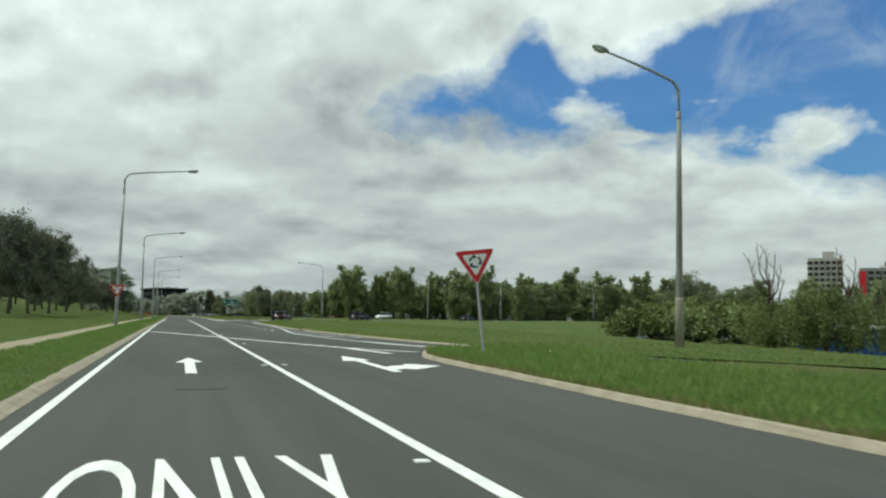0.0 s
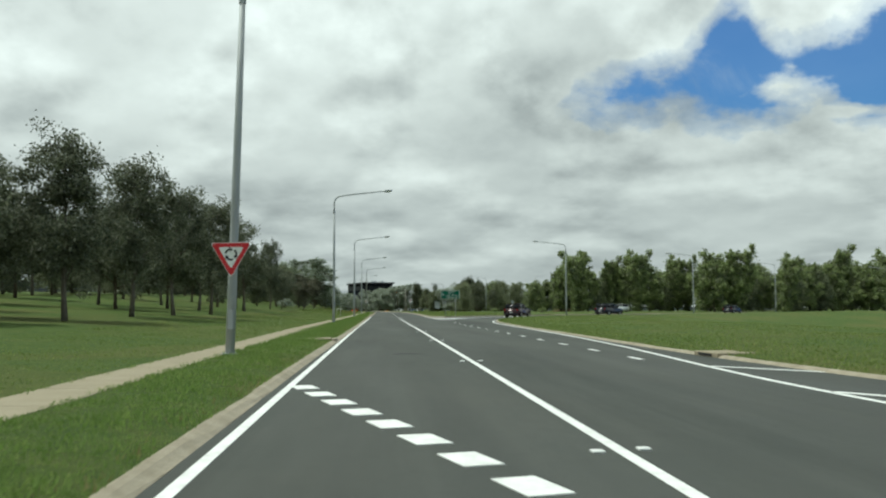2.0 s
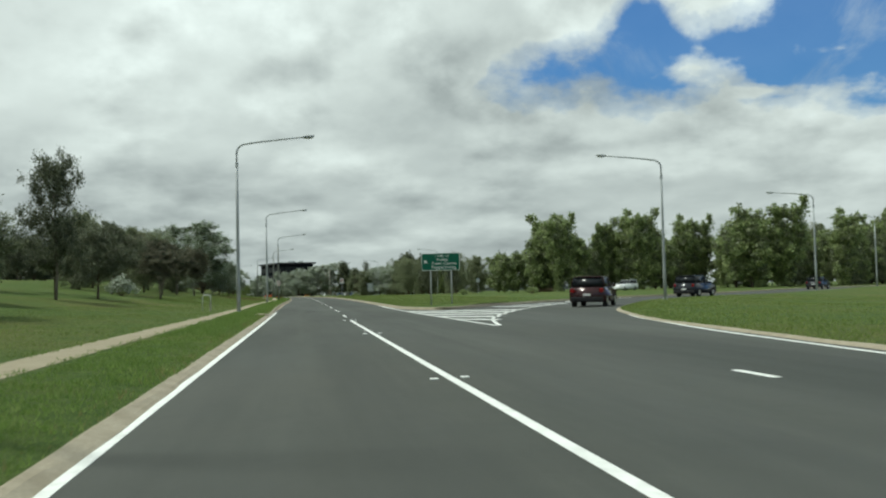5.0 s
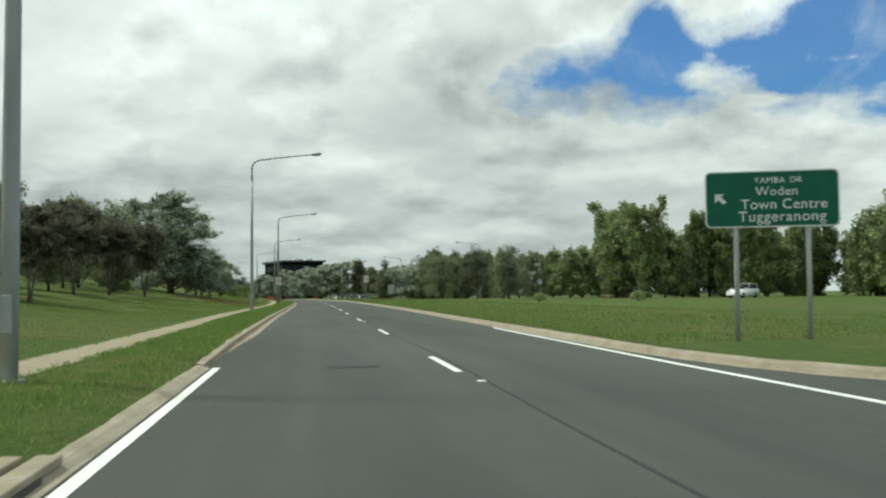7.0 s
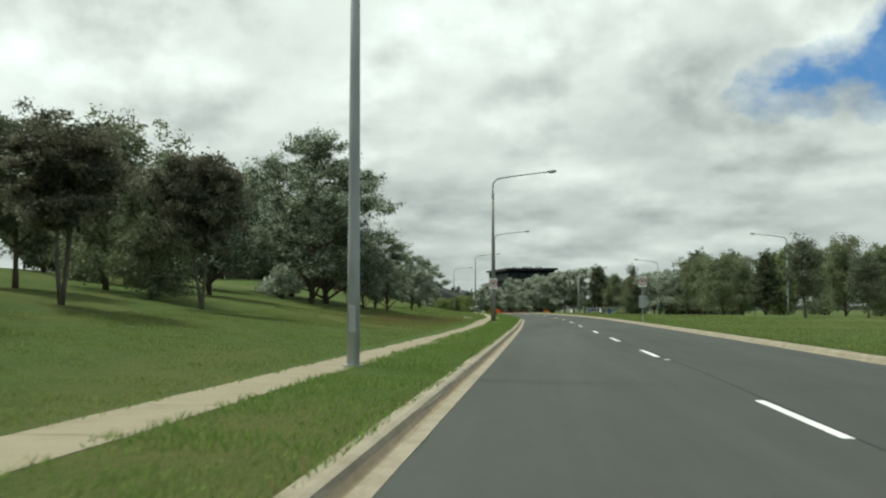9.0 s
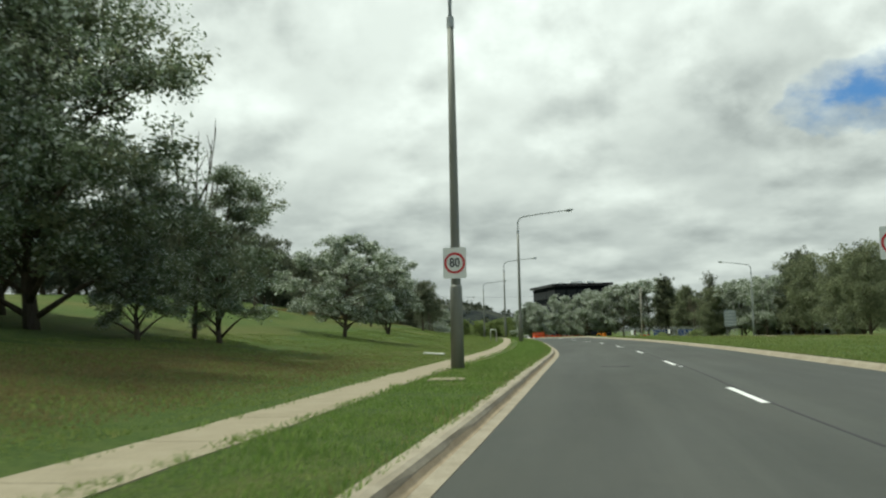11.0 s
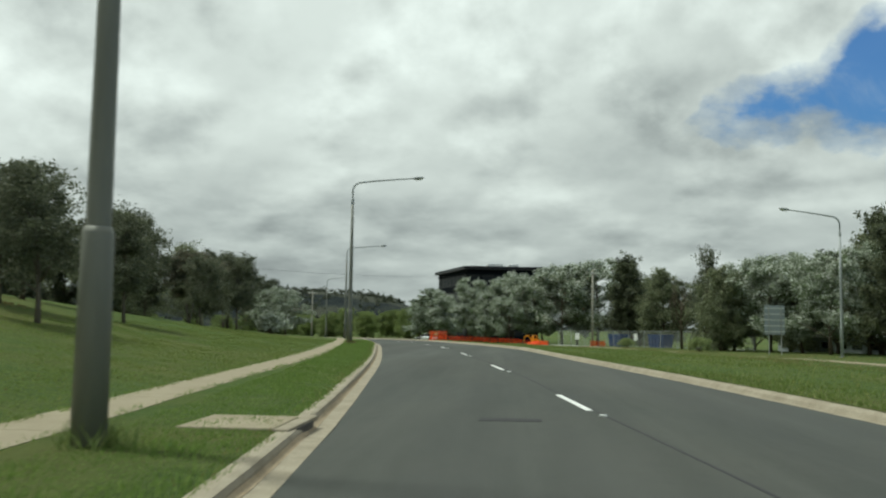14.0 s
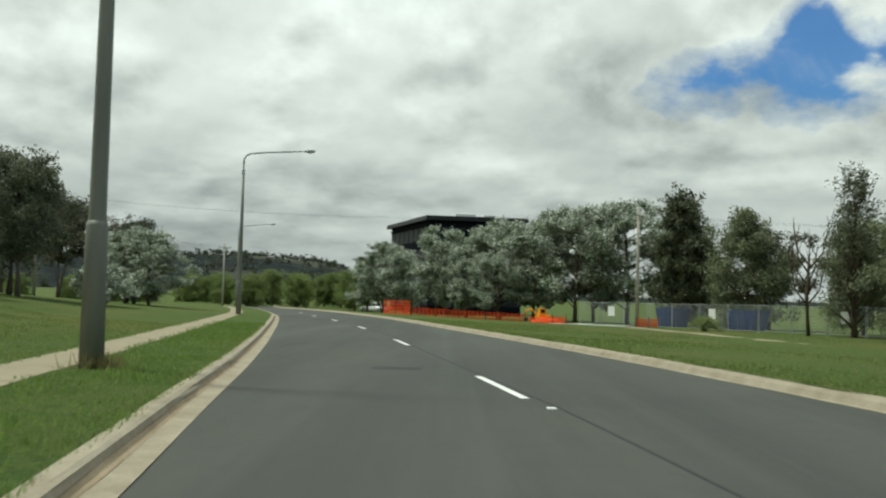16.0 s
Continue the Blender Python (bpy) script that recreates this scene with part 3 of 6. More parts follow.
grid_sheet("grass_median", rows, GRASS, "wide green grass median beyond the junction")

ISLAND = dense([(46, -85), (30, -36), (20.5, -12), (14.5, 0), (11.6, 7), (10.0, 12), (9.2, 17), (8.8, 22), (8.62, 27), (8.35, 32), (7.95, 38), (7.95, 46), (8.3, 58), (8.75, 75), (9.5, 90), (11.3, 104), (14.5, 116), (22.5, 133), (46.5, 156), (71.5, 184), (104, 203), (163, 229), (330, 293)], 1.5)
fill_sheet("grass_island", [tuple(p) for p in ISLAND] + [(330, -85)], GRASS, "large green grass roundabout island", island_z, 3.0)
rows = []
for y in np.arange(124.0, 296, 3.0):
    a0 = float(np.interp(y, OUTER[:, 1], OUTER[:, 0])) - 0.3 if y > 132 else 6.0
    a1 = float(np.interp(y, ISLAND[60:, 1], ISLAND[60:, 0])) + 0.8
    rows.append([(a0 + (a1 - a0) * f, y, 0.0006) for f in (0, 0.33, 0.66, 1.0)])
grid_sheet("slip_road", rows, ASPHALT, "dark grey asphalt slip road curving away")
WEDGE = dense([(5.1, -60), (5.15, -30), (5.28, -9), (5.40, -4), (5.65, 1), (5.78, 4), (6.0, 7), (6.3, 8.4), (6.75, 8.9)], 0.7)
WEDGE2 = dense([(6.75, 8.9), (7.3, 8.1), (8.3, 4.5), (10.0, 0), (15, -12), (26, -40), (34, -60)], 0.7)
fill_sheet("grass_splitter", [tuple(p) for p in WEDGE] + [tuple(p) for p in WEDGE2[1:]], GRASS, "grass splitter island with dry edges", lambda x, y, d: 0.08 + 0.28 * min(1.0, d / 2.4), 1.2)
KERB = [(-0.11, -0.05), (-0.11, 0.004), (-0.09, 0.03), (-0.06, 0.07), (-0.02, 0.084), (0.02, 0.078), (0.02, 0.0)]
for line, lab in ((WEDGE, "pale concrete kerb round the splitter island"), (WEDGE2[1:], "pale concrete kerb of the splitter island"), (ISLAND, "concrete kerb round the roundabout island"),
                  (OUTER[:90], "concrete kerb along the curving slip road")):
    rev = line is not ISLAND and line is not WEDGE and line is not WEDGE2
    pts = [(x, y, road_z(y)) for x, y in line if line is not ISLAND or y > 9]
    if line is ISLAND:
        prof = [(-0.13, -0.05), (-0.13, 0.004), (-0.10, 0.025), (-0.06, 0.045), (0.0, 0.056), (0.05, 0.052), (0.05, 0.0)]
    elif line is WEDGE:
        prof = KERB
    elif line is OUTER[:90] or rev:
        prof = [(-o + 0.03, h * (1.7 if lab.endswith("road") else 0.5)) for o, h in KERB][::-1]
    tagged(sweep("kerb", pts, prof, CONCRETE, "", None, 0.02), lab, "", "", "structure")
rk = [(median_x(y), y, road_z(y)) for y in list(np.arange(124.6, 133, 0.4)) + list(np.arange(133, 430, 1.0))]
tagged(sweep("kerb", rk, [(-0.06, -0.05), (-0.06, 0.006), (0.02, 0.012), (0.07, 0.085), (0.11, 0.115), (0.27, 0.125), (0.27, 0.0)], CONCRETE, "", None, 0.018), "pale concrete kerb along the median", "", "", "structure")
bm = bmesh.new()
prism(bm, [(8.32 + 0.5 * math.cos(radians(20 * k)), 125.05 + 0.62 * math.sin(radians(20 * k))) for k in range(18)], -0.05, 0.128)
tagged(part("kerb", bm, CONCRETE), "rounded concrete nose of the median kerb", "", "", "structure")
fr = dense([(16.2, 272), (14.6, 293), (12.3, 321), (10.7, 342), (9.5, 357.5)], 1.0)
tagged(sweep("footpath", [(x, y, right_z(x, y)) for x, y in fr], [(-0.55, -0.1), (-0.55, 0.045), (0.55, 0.045), (0.55, -0.1)], PATHCON), "narrow concrete footpath in the median grass", "", "", "structure")
fr = dense([(9.9, 360.0), (7.6, 361.6), (5.4, 363.2), (3.3, 364.8)], 0.8)
tagged(sweep("crossing_pad", [(x, y, right_z(x, y)) for x, y in fr], [(-0.8, -0.1), (-0.8, 0.06), (0.8, 0.06), (0.8, -0.1)], PITCON), "fresh pale concrete pad beside the roadworks", "", "", "structure")

# ---- road markings ----
MZ = 0.005


def strip(name, fn, y0, y1, width, parent, step=1.0, z=MZ):
    n = max(2, int((y1 - y0) / step) + 1)
    V, F = [], []
    for i in range(n):
        y = y0 + (y1 - y0) * i / (n - 1)
        x = fn(y)
        zz = road_z(y)
        V += [(x - width / 2, y, zz + 0.001), (x - width / 2, y, zz + z), (x + width / 2, y, zz + z), (x + width / 2, y, zz + 0.001)]
    for i in range(n - 1):
        F += [(i * 4 + j, i * 4 + j + 1, i * 4 + j + 5, i * 4 + j + 4) for j in range(3)]
    F += [(3, 2, 1, 0), tuple(range(4 * n - 4, 4 * n))]
    return mesh_object(name, V, F, PAINT, parent)


def line_strip(name, pts, width, parent, z=MZ):
    L = [(x, y, road_z(y)) for x, y in pts]
    ob = sweep(name, L, [(-width / 2, 0.001), (-width / 2, z), (width / 2, z), (width / 2, 0.001)], PAINT, "", parent)
    return ob


marks = tagged(empty("lane_marking"), "white painted lane line, solid then broken", "", "", "structure")
strip("line", lane_x, -70, 111.6, 0.108, marks)
FAR_ENDS = [118.9, 130.6, 142.3, 154.2, 166.4, 178.4, 187.2, 196, 208.1, 220.2, 232.1, 244, 256, 268, 280, 292, 304, 316, 328, 340, 352, 364]
for y in FAR_ENDS:
    strip("dash", lane_x, y - 3.0, y, 0.105, marks)
edge = tagged(empty("edge_marking"), "white painted edge line beside the kerb", "", "", "structure")
for y0, y1 in ((-70, 11.5), (11.75, 42.7), (42.95, 71.5), (71.75, 101), (101.2, 129.1)):
    strip("line", edge_x, y0, y1, 0.105, edge)
hold = tagged(empty("holding_line"), "broken white give-way line across the lanes", "", "", "structure")
d = Vector((-0.2615, 0.965)).normalized()
nrm = Vector((d.y, -d.x))
for i in range(22):
    s0 = Vector((5.20, 11.40)) + d * (1.079 * i)
    q = [s0, s0 + d * 0.59, s0 + d * 0.59 + nrm * 0.31, s0 + nrm * 0.31]
    bm = bmesh.new()
    prism(bm, [(p.x, p.y) for p in q][::-1], 0.001, MZ + 0.003)
    part("dash", bm, PAINT, hold)
isl = tagged(empty("island_marking"), "white painted edge lines and gore round the islands", "", "", "structure")
line_strip("line", dense([(17, -9), (11.2, 3), (8.9, 9.5), (7.8, 13.4), (7.3, 16.6), (6.9, 19.6), (6.6, 24), (6.3, 28.5), (6.2, 32.3), (6.5, 37), (6.98, 42), (7.4, 47), (7.85, 55), (8.2, 66), (8.4, 76), (8.9, 88), (10.0, 97), (12.0, 107.5), (15.5, 117.5), (23.5, 131)], 0.8), 0.115, isl)
line_strip("line", dense([(13, 1), (9.7, 9), (8.2, 13.6), (7.5, 16.8), (6.95, 19.5)], 0.8), 0.115, isl)
for bar in ([(6.66, 37.6), (8.05, 35.8)], [(6.33, 32.3), (7.39, 30.5), (8.3, 29.3)], [(6.55, 27.0), (7.5, 25.7), (8.4, 24.5)]):
    line_strip("line", bar, 0.16, isl)
line_strip("line", [(5.12, 12.2), (5.36, 10.2), (5.62, 8.2)], 0.2, isl)
line_strip("line", [(5.2, 12.1), (5.9, 10.5), (6.6, 9.2)], 0.15, isl)
for k in range(13):
    y = 39.9 + 3.92 * k
    strip("dash", lambda y: 6.0, y, y + 1.0, 0.12, isl)
gore = tagged(empty("gore_marking"), "white chevron bars painted in the gore", "", "", "structure")
strip("line", lambda y: float(np.interp(y, [103, 118, 128, 143], [6.30, 6.10, 6.12, 6.38])), 103, 142.3, 0.12, gore)
GR = dense([(6.4, 103), (7.3, 108.5), (8.8, 113.7), (11.2, 120.6), (12.2, 123), (14.2, 127.2), (16.7, 132), (19.6, 137.2), (28, 150)], 0.8)
line_strip("line", GR, 0.12, gore)
for y, th in ((109.3, 0.8), (112.5, 1.0), (115.7, 1.1), (118.8, 1.15), (121.9, 1.2)):
    xr_ = float(np.interp(y - 1.5, GR[:, 1], GR[:, 0]))
    bm = bmesh.new()
    prism(bm, [(6.2, y), (xr_, y - 2.0), (xr_ + 0.4, y - 2.0 + th), (6.2, y + th)], 0.001, MZ)
    part("bar", bm, PAINT, gore)
for y, w in ((128.2, 0.9), (131.3, 0.9), (135.2, 1.0), (139.2, 1.0)):
    xr_ = float(np.interp(y - 1.5, GR[:, 1], GR[:, 0]))
    xl = float(np.interp(y + 1, OUTER[:, 1], OUTER[:, 0])) + 0.35
    bm = bmesh.new()
    prism(bm, [(xl, y), (xr_, y - 1.8), (xr_ + 0.4, y - 1.8 + w), (xl + 0.3, y + w)], 0.001, MZ)
    part("bar", bm, PAINT, gore)

arrow = tagged(empty("arrow_marking"), "white straight-ahead arrow painted on the asphalt", "", "", "structure")
bm = bmesh.new()
prism(bm, [(0.47, 0.43), (0.65, 0.43), (0.69, 3.78), (0.84, 3.95), (0.61, 5.65), (0.34, 3.78), (0.50, 3.72)], 0.001, MZ)
part("arrow", bm, PAINT, arrow)
arrow2 = tagged(empty("arrow_marking"), "white straight-ahead and right-turn arrow painted on the asphalt", "", "", "structure")
bm = bmesh.new()
prism(bm, [(4.02, 0.92), (4.20, 0.98), (4.27, 4.75), (4.48, 5.0), (4.20, 6.9), (3.84, 4.72), (4.09, 4.6)], 0.001, MZ)
prism(bm, [(4.16, 1.5), (4.24, 1.55), (4.46, 1.85), (4.62, 1.62), (5.40, 2.75), (4.84, 3.5), (4.74, 2.98), (4.42, 2.75), (4.20, 2.35)], 0.0012, MZ + 0.001)
part("arrow", bm, PAINT, arrow2).matrix_basis = pose(-0.12, -0.22, 0)
word = text_mesh("ONLY", 1.0, PAINT, "word_marking")
word.matrix_world = pose(0.44, -10.05, 0.003) @ Matrix.Diagonal((0.635, 4.4, 1, 1))
tagged(word, "white painted word ONLY stretched along the lane", "", "", "structure")

# raised markers
MARK = [(1.91, 2.68), (2.08, 14.9), (2.05, 27.6), (2.12, 39.6), (2.18, 51.6), (2.24, 63.6), (2.26, 76.1), (2.3, 88.2), (2.35, 100.3), (2.41, 111.35)]


def raised_marker(x, y):
    bm = bmesh.new()
    box(bm, (0.10, 0.10, 0.018), (0, 0, 0.009), 0, 0.006)
    ob = part("raised_marker", bm, SIGN_WHITE)
    ob.matrix_world = pose(x, y, road_z(y))
    tagged(ob, "small white raised pavement marker stuck beside the lane line", "marker", "raised pavement markers")


for x, y in MARK:
    raised_marker(x, y)
    raised_marker(x + 0.39, y + 0.1)
raised_marker(1.82, -8.8)
for y in (126.2, 150.2, 174.3, 216.2, 240.2, 264.2, 276.0, 288.1, 300.0):
    raised_marker(lane_x(y) + 0.05, y)

# bitumen patches
for x, y, w, l in ((0.6, -2.7, 0.62, 0.16), (1.5, 128.8, 0.75, 0.35), (1.09, 42.8, 0.7, 0.4), (1.60, 216.9, 0.75, 0.4), (-0.18, 263.4, 0.8, 0.4), (-4.94, 305.2, 0.8, 0.5)):
    bm = bmesh.new()
    prism(bm, [(x - w / 2, y - l / 2), (x + w / 2, y - l / 2 + 0.04), (x + w / 2 + 0.02, y + l / 2), (x - w / 2 + 0.03, y + l / 2 - 0.02)], road_z(y) + 0.001, road_z(y) + 0.004)
    tagged(part("road_patch", bm, PATCH), "dark rectangular bitumen repair in the lane", "", "", "structure")
seam = sweep("road_seam", [(lane_x(y) + 0.12 + 0.05 * math.sin(y * 0.3), y, road_z(y)) for y in np.arange(112, 330, 1.0)], [(-0.022, 0.0005), (-0.02, 0.0025), (0.02, 0.0025), (0.022, 0.0005)], PATCH)
tagged(seam, "dark bitumen seam along the middle of the road", "", "", "structure")


# ---- street lamps ----
def street_lamp(x, y, z, turn=0.0, thick=False, label="", lean=0.0, arm_len=3.87):
    root = empty("street_lamp", pose(x, y, z, 0, lean, turn) @ Matrix.Diagonal((1, 1, 0.98 if 200 < y < 320 else 0.967, 1)))
    mat = POLE if thick else STEEL
    r0, r1 = (0.115, 0.07) if thick else (0.10, 0.062)
    bm = bmesh.new()
    tube(bm, [(0, 0, -0.15), (0, 0, 1.8), (0, 0, 5.0), (0, 0, 7.9)], [r0, r0 * 0.95, (r0 + r1) / 2, r1], 14)
    part("pole", bm, mat, root, "", True)
    bm = bmesh.new()
    if thick:
        tube(bm, [(0, 0, -0.15), (0, 0, 1.68), (0, 0, 1.74)], [0.155, 0.135, 0.118], 14)
        part("base_sleeve", bm, POLEBASE if thick == 2 else POLE, root, "wider sleeve round the foot of the pole", True)
    else:
        rod(bm, (0, 0, -0.06), (0, 0, 0.03), 0.17, 0.17, 14)
        part("base_plate", bm, STEEL, root)
    bm = bmesh.new()
    box(bm, (0.11, 0.03, 0.42), (0, -r0 + 0.004, 0.75), 0, 0.008)
    part("hatch", bm, mat, root)
    bm = bmesh.new()
    rod(bm, (0, 0, 7.8), (0, 0, 8.05), r1 + 0.018, r1 + 0.012, 14)
    part("collar", bm, STEEL, root)
    bm = bmesh.new()
    pts = [(0, 0, 7.9), (0, 0, 8.55)]
    for k in range(1, 7):
        a = math.pi / 2 * k / 6.5
        pts.append((0.55 * (1 - math.cos(a)), 0, 8.55 + 0.5 * math.sin(a)))
    pts += [(1.3, 0, 9.17), (2.4, 0, 9.30), (arm_len - 0.45, 0, 9.41)]
    tube(bm, pts, [0.055] * 2 + [0.05] * 6 + [0.045, 0.04, 0.035], 10)
    part("arm", bm, STEEL, root, "", True)
    bm = bmesh.new()
    tilt = math.degrees(math.atan2(0.13, 1.1))
    g = bmesh.ops.create_uvsphere(bm, u_segments=16, v_segments=8, radius=1.0, matrix=pose(arm_len - 0.18, 0, 9.45, 0, -tilt, 0) @ Matrix.Diagonal((0.36, 0.15, 0.085, 1)))
    head = part("lamp_head", bm, STEEL, root, "grey oval lamp housing", True)
    bm = bmesh.new()
    bmesh.ops.create_uvsphere(bm, u_segments=14, v_segments=7, radius=1.0, matrix=pose(arm_len - 0.12, 0, 9.41, 0, -tilt, 0) @ Matrix.Diagonal((0.26, 0.12, 0.085, 1)))
    part("lens", bm, LAMPGLASS, head, "clear lamp lens", True)
    tagged(root, label, "street lamp", "street lamps along the road")
    return root


for i, (x, y) in enumerate([(-2.74, 40.27), (-2.66, 84.4), (-2.30, 125.9), (-2.22, 169.65), (-1.96, 213.4), (-3.78, 259.04), (-8.62, 301.97), (-15.4, 340.6), (-26.9, 391.0)]):
    thick = i >= 4
    turn = 0 if y < 230 else (6.5, 14.7, 23.6, 22)[i - 5]
    street_lamp(x, y, left_z(x, y) + (0.16 if thick else 0.0), turn, thick, "tall painted steel street lamp with a curved arm over the road" if thick else "tall galvanised street lamp with a curved arm over the road", 1.3 if i == 0 else 0.0)
street_lamp(15.9, 11.5, 0.0, 201, 2, "grey street lamp with a pale sleeve on the island grass", 0.0, 3.9)
for x, y, tn in ((23.46, 131.9, 167), (47.26, 154.2, 153), (72.1, 181.7, 140), (104.8, 201.5, 125), (150, 220, 120)):
    street_lamp(x, y, 0.15, tn, False, "grey street lamp at the edge of the curving slip road")
street_lamp(21.2, 310.8, right_z(21.2, 310.8), 190, False, "grey street lamp in the median with its arm over the grass")
street_lamp(29.0, 262.0, right_z(29, 262), 180, False, "grey street lamp in the median with its arm over the grass")
street_lamp(40.0, 290.0, right_z(40, 290), 170, False, "grey street lamp before the far trees")


# ---- signs ----
def plate(bm, w, h, r, y0, y1, cx=0.0, cz=0.0):
    """A rounded upright plate facing -y."""
    out = []
    for qx, qz, a0 in ((1, 1, 0), (-1, 1, 90), (-1, -1, 180), (1, -1, 270)):
        for k in range(5):
            a = radians(a0 + 22.5 * k)
            out.append((cx + qx * (w / 2 - r) + r * math.cos(a), cz + qz * (h / 2 - r) + r * math.sin(a)))
    f = [bm.verts.new((x, y0, z)) for x, z in out]
    b = [bm.verts.new((x, y1, z)) for x, z in out]
    bm.faces.new(f[::-1])
    bm.faces.new(b)
    for i in range(len(out)):
        bm.faces.new((f[i], f[(i + 1) % len(out)], b[(i + 1) % len(out)], b[i]))
    return bm


def slab_xz(bm, outline, y0, y1):
    f = [bm.verts.new((x, y0, z)) for x, z in outline]
    b = [bm.verts.new((x, y1, z)) for x, z in outline]
    bm.faces.new(f)
    bm.faces.new(b[::-1])
    n = len(outline)
    for i in range(n):
        bm.faces.new((f[i], b[i], b[(i + 1) % n], f[(i + 1) % n]))
    return bm


def tri_outline(side, cz):
    h = side * 0.866
    pts = []
    r = side * 0.05
    for (x, z), a0 in (((-side / 2 + r * 1.73, h / 3 * 1.0 - r), 90), ((0, -2 * h / 3 + 2 * r), 210), ((side / 2 - r * 1.73, h / 3 - r), 330)):
        for k in range(5):
            a = radians(a0 + 30 * k)
            pts.append((x + r * math.cos(a), cz + z + r * math.sin(a)))
    return pts


def give_way_sign(m, side, cz, post, label):
    root = empty("give_way_sign", m)
    if post:
        bm = bmesh.new()
        rod(bm, (0, 0.05, -0.3), (0, 0.05, cz + 0.25), 0.032, 0.032, 10)
        part("post", bm, POST, root)
    else:
        bm = bmesh.new()
        box(bm, (0.30, 0.04, 0.05), (0, 0.06, cz + 0.12))
        part("bracket", bm, STEEL, root)
    bm = bmesh.new()
    slab_xz(bm, tri_outline(side * 1.04, cz), 0.0, 0.012)
    part("rim", bm, SIGN_WHITE, root, "white outer rim")
    bm = bmesh.new()
    slab_xz(bm, tri_outline(side, cz), -0.004, 0.002)
    part("border", bm, SIGN_RED, root, "broad red triangular border")
    bm = bmesh.new()
    slab_xz(bm, tri_outline(side * 0.64, cz), -0.008, -0.003)
    part("field", bm, SIGN_WHITE, root, "white triangular field")
    R = side * 0.135
    for k in range(3):
        a0 = 90 + 120 * k
        bm = bmesh.new()
        arc = [radians(a0 + 12 + 70 * j / 8) for j in range(9)]
        out = [(R * 1.18 * math.cos(a), cz + R * 1.18 * math.sin(a)) for a in arc] + [(R * 0.82 * math.cos(a), cz + R * 0.82 * math.sin(a)) for a in arc[::-1]]
        slab_xz(bm, out[::-1], -0.011, -0.007)
        a = radians(a0 + 8)
        tip = radians(a0 - 22)
        hd = [(R * 1.45 * math.cos(a + 0.12), cz + R * 1.45 * math.sin(a + 0.12)), (R * math.cos(tip), cz + R * math.sin(tip)), (R * 0.55 * math.cos(a + 0.12), cz + R * 0.55 * math.sin(a + 0.12))]
        slab_xz(bm, hd, -0.0113, -0.0073)
        part("arrow", bm, SIGN_BLACK, root, "curved black roundabout arrow")
    return tagged(root, label, "traffic sign", "give-way signs")


give_way_sign(pose(6.55, 3.65, 0.15, 0, -6.0, -20), 0.84, 1.99, True, "leaning red and white triangular give-way sign on a thin post")
give_way_sign(pose(-2.68, 40.10, 0.12, 0, -1, 0), 0.83, 2.12, False, "red and white triangular give-way sign fixed to the lamp pole")


def speed_sign(m, label, post=0.0):
    root = empty("speed_sign", m)
    bm = bmesh.new()
    plate(bm, 0.52, 0.69, 0.035, 0.0, 0.012)
    part("plate", bm, SIGN_WHITE, root, "white rounded plate")
    bm = bmesh.new()
    ring = [radians(360 * k / 40) for k in range(40)]
    vo = [(0.235 * math.cos(a), 0.235 * math.sin(a)) for a in ring]
    vi = [(0.185 * math.cos(a), 0.185 * math.sin(a)) for a in ring]
    for k in range(40):
        j = (k + 1) % 40
        slab_xz(bm, [vo[k], vi[k], vi[j], vo[j]][::-1], -0.005, 0.001)
    part("ring", bm, SIGN_RED, root, "red ring")
    t = text_mesh("80", 0.25, SIGN_BLACK, "number", root, 0.002, bold=0.004)
    t.matrix_local = pose(0, -0.006, 0, 90, 0, 0) @ Matrix.Diagonal((0.95, 1.15, 1, 1))
    for z in (-0.18, 0.18):
        bm = bmesh.new()
        box(bm, (0.26, 0.03, 0.04), (0, 0.03, z))
        part("bracket", bm, STEEL, root)
    if post:
        bm = bmesh.new()
        rod(bm, (0, 0.06, -post - 0.2), (0, 0.06, 0.34), 0.03, 0.03, 10)
        part("post", bm, POST, root)
    return tagged(root, label, "traffic sign", "speed signs")


speed_sign(pose(-1.95, 213.19, 2.49, 0, 0, 0), "white 80 speed sign with red ring on the lamp pole")
speed_sign(pose(7.25, 213.2, 2.62, 0, 0, 2), "white 80 speed sign with red ring on a post", 2.5)

gs = empty("direction_sign", pose(9.10, 130.85, 0.13, 0, 0, -20))
W, H, CZ = 2.30, 1.02, 2.56
bm = bmesh.new()
plate(bm, W, H, 0.10, 0.0, 0.03, 0, CZ)
part("rim", bm, SIGN_WHITE, gs, "thin white border")
bm = bmesh.new()
plate(bm, W - 0.05, H - 0.05, 0.085, -0.004, 0.004, 0, CZ)
part("panel", bm, SIGN_GREEN, gs, "dark green panel")
for body, size, dx, dz in (("YAMBA", 0.155, -0.03, 0.33), ("DR", 0.155, 0.42, 0.33), ("Woden", 0.225, 0.09, 0.13), ("Town", 0.25, -0.22, -0.105), ("Centre", 0.25, 0.56, -0.105), ("Tuggeranong", 0.265, 0.17, -0.325)):
    t = text_mesh(body, size, SIGN_WHITE, "lettering", gs, 0.002, "CENTER", 1.08)
    t.matrix_local = pose(dx, -0.008, CZ + dz, 90, 0, 0)
bm = bmesh.new()
slab_xz(bm, [(-0.98, CZ + 0.10), (-0.82, CZ + 0.10), (-0.87, CZ + 0.05), (-0.78, CZ - 0.04), (-0.83, CZ - 0.09), (-0.92, CZ), (-0.98, CZ - 0.06)][::-1], -0.009, -0.004)
part("arrow", bm, SIGN_WHITE, gs, "white diagonal arrow")
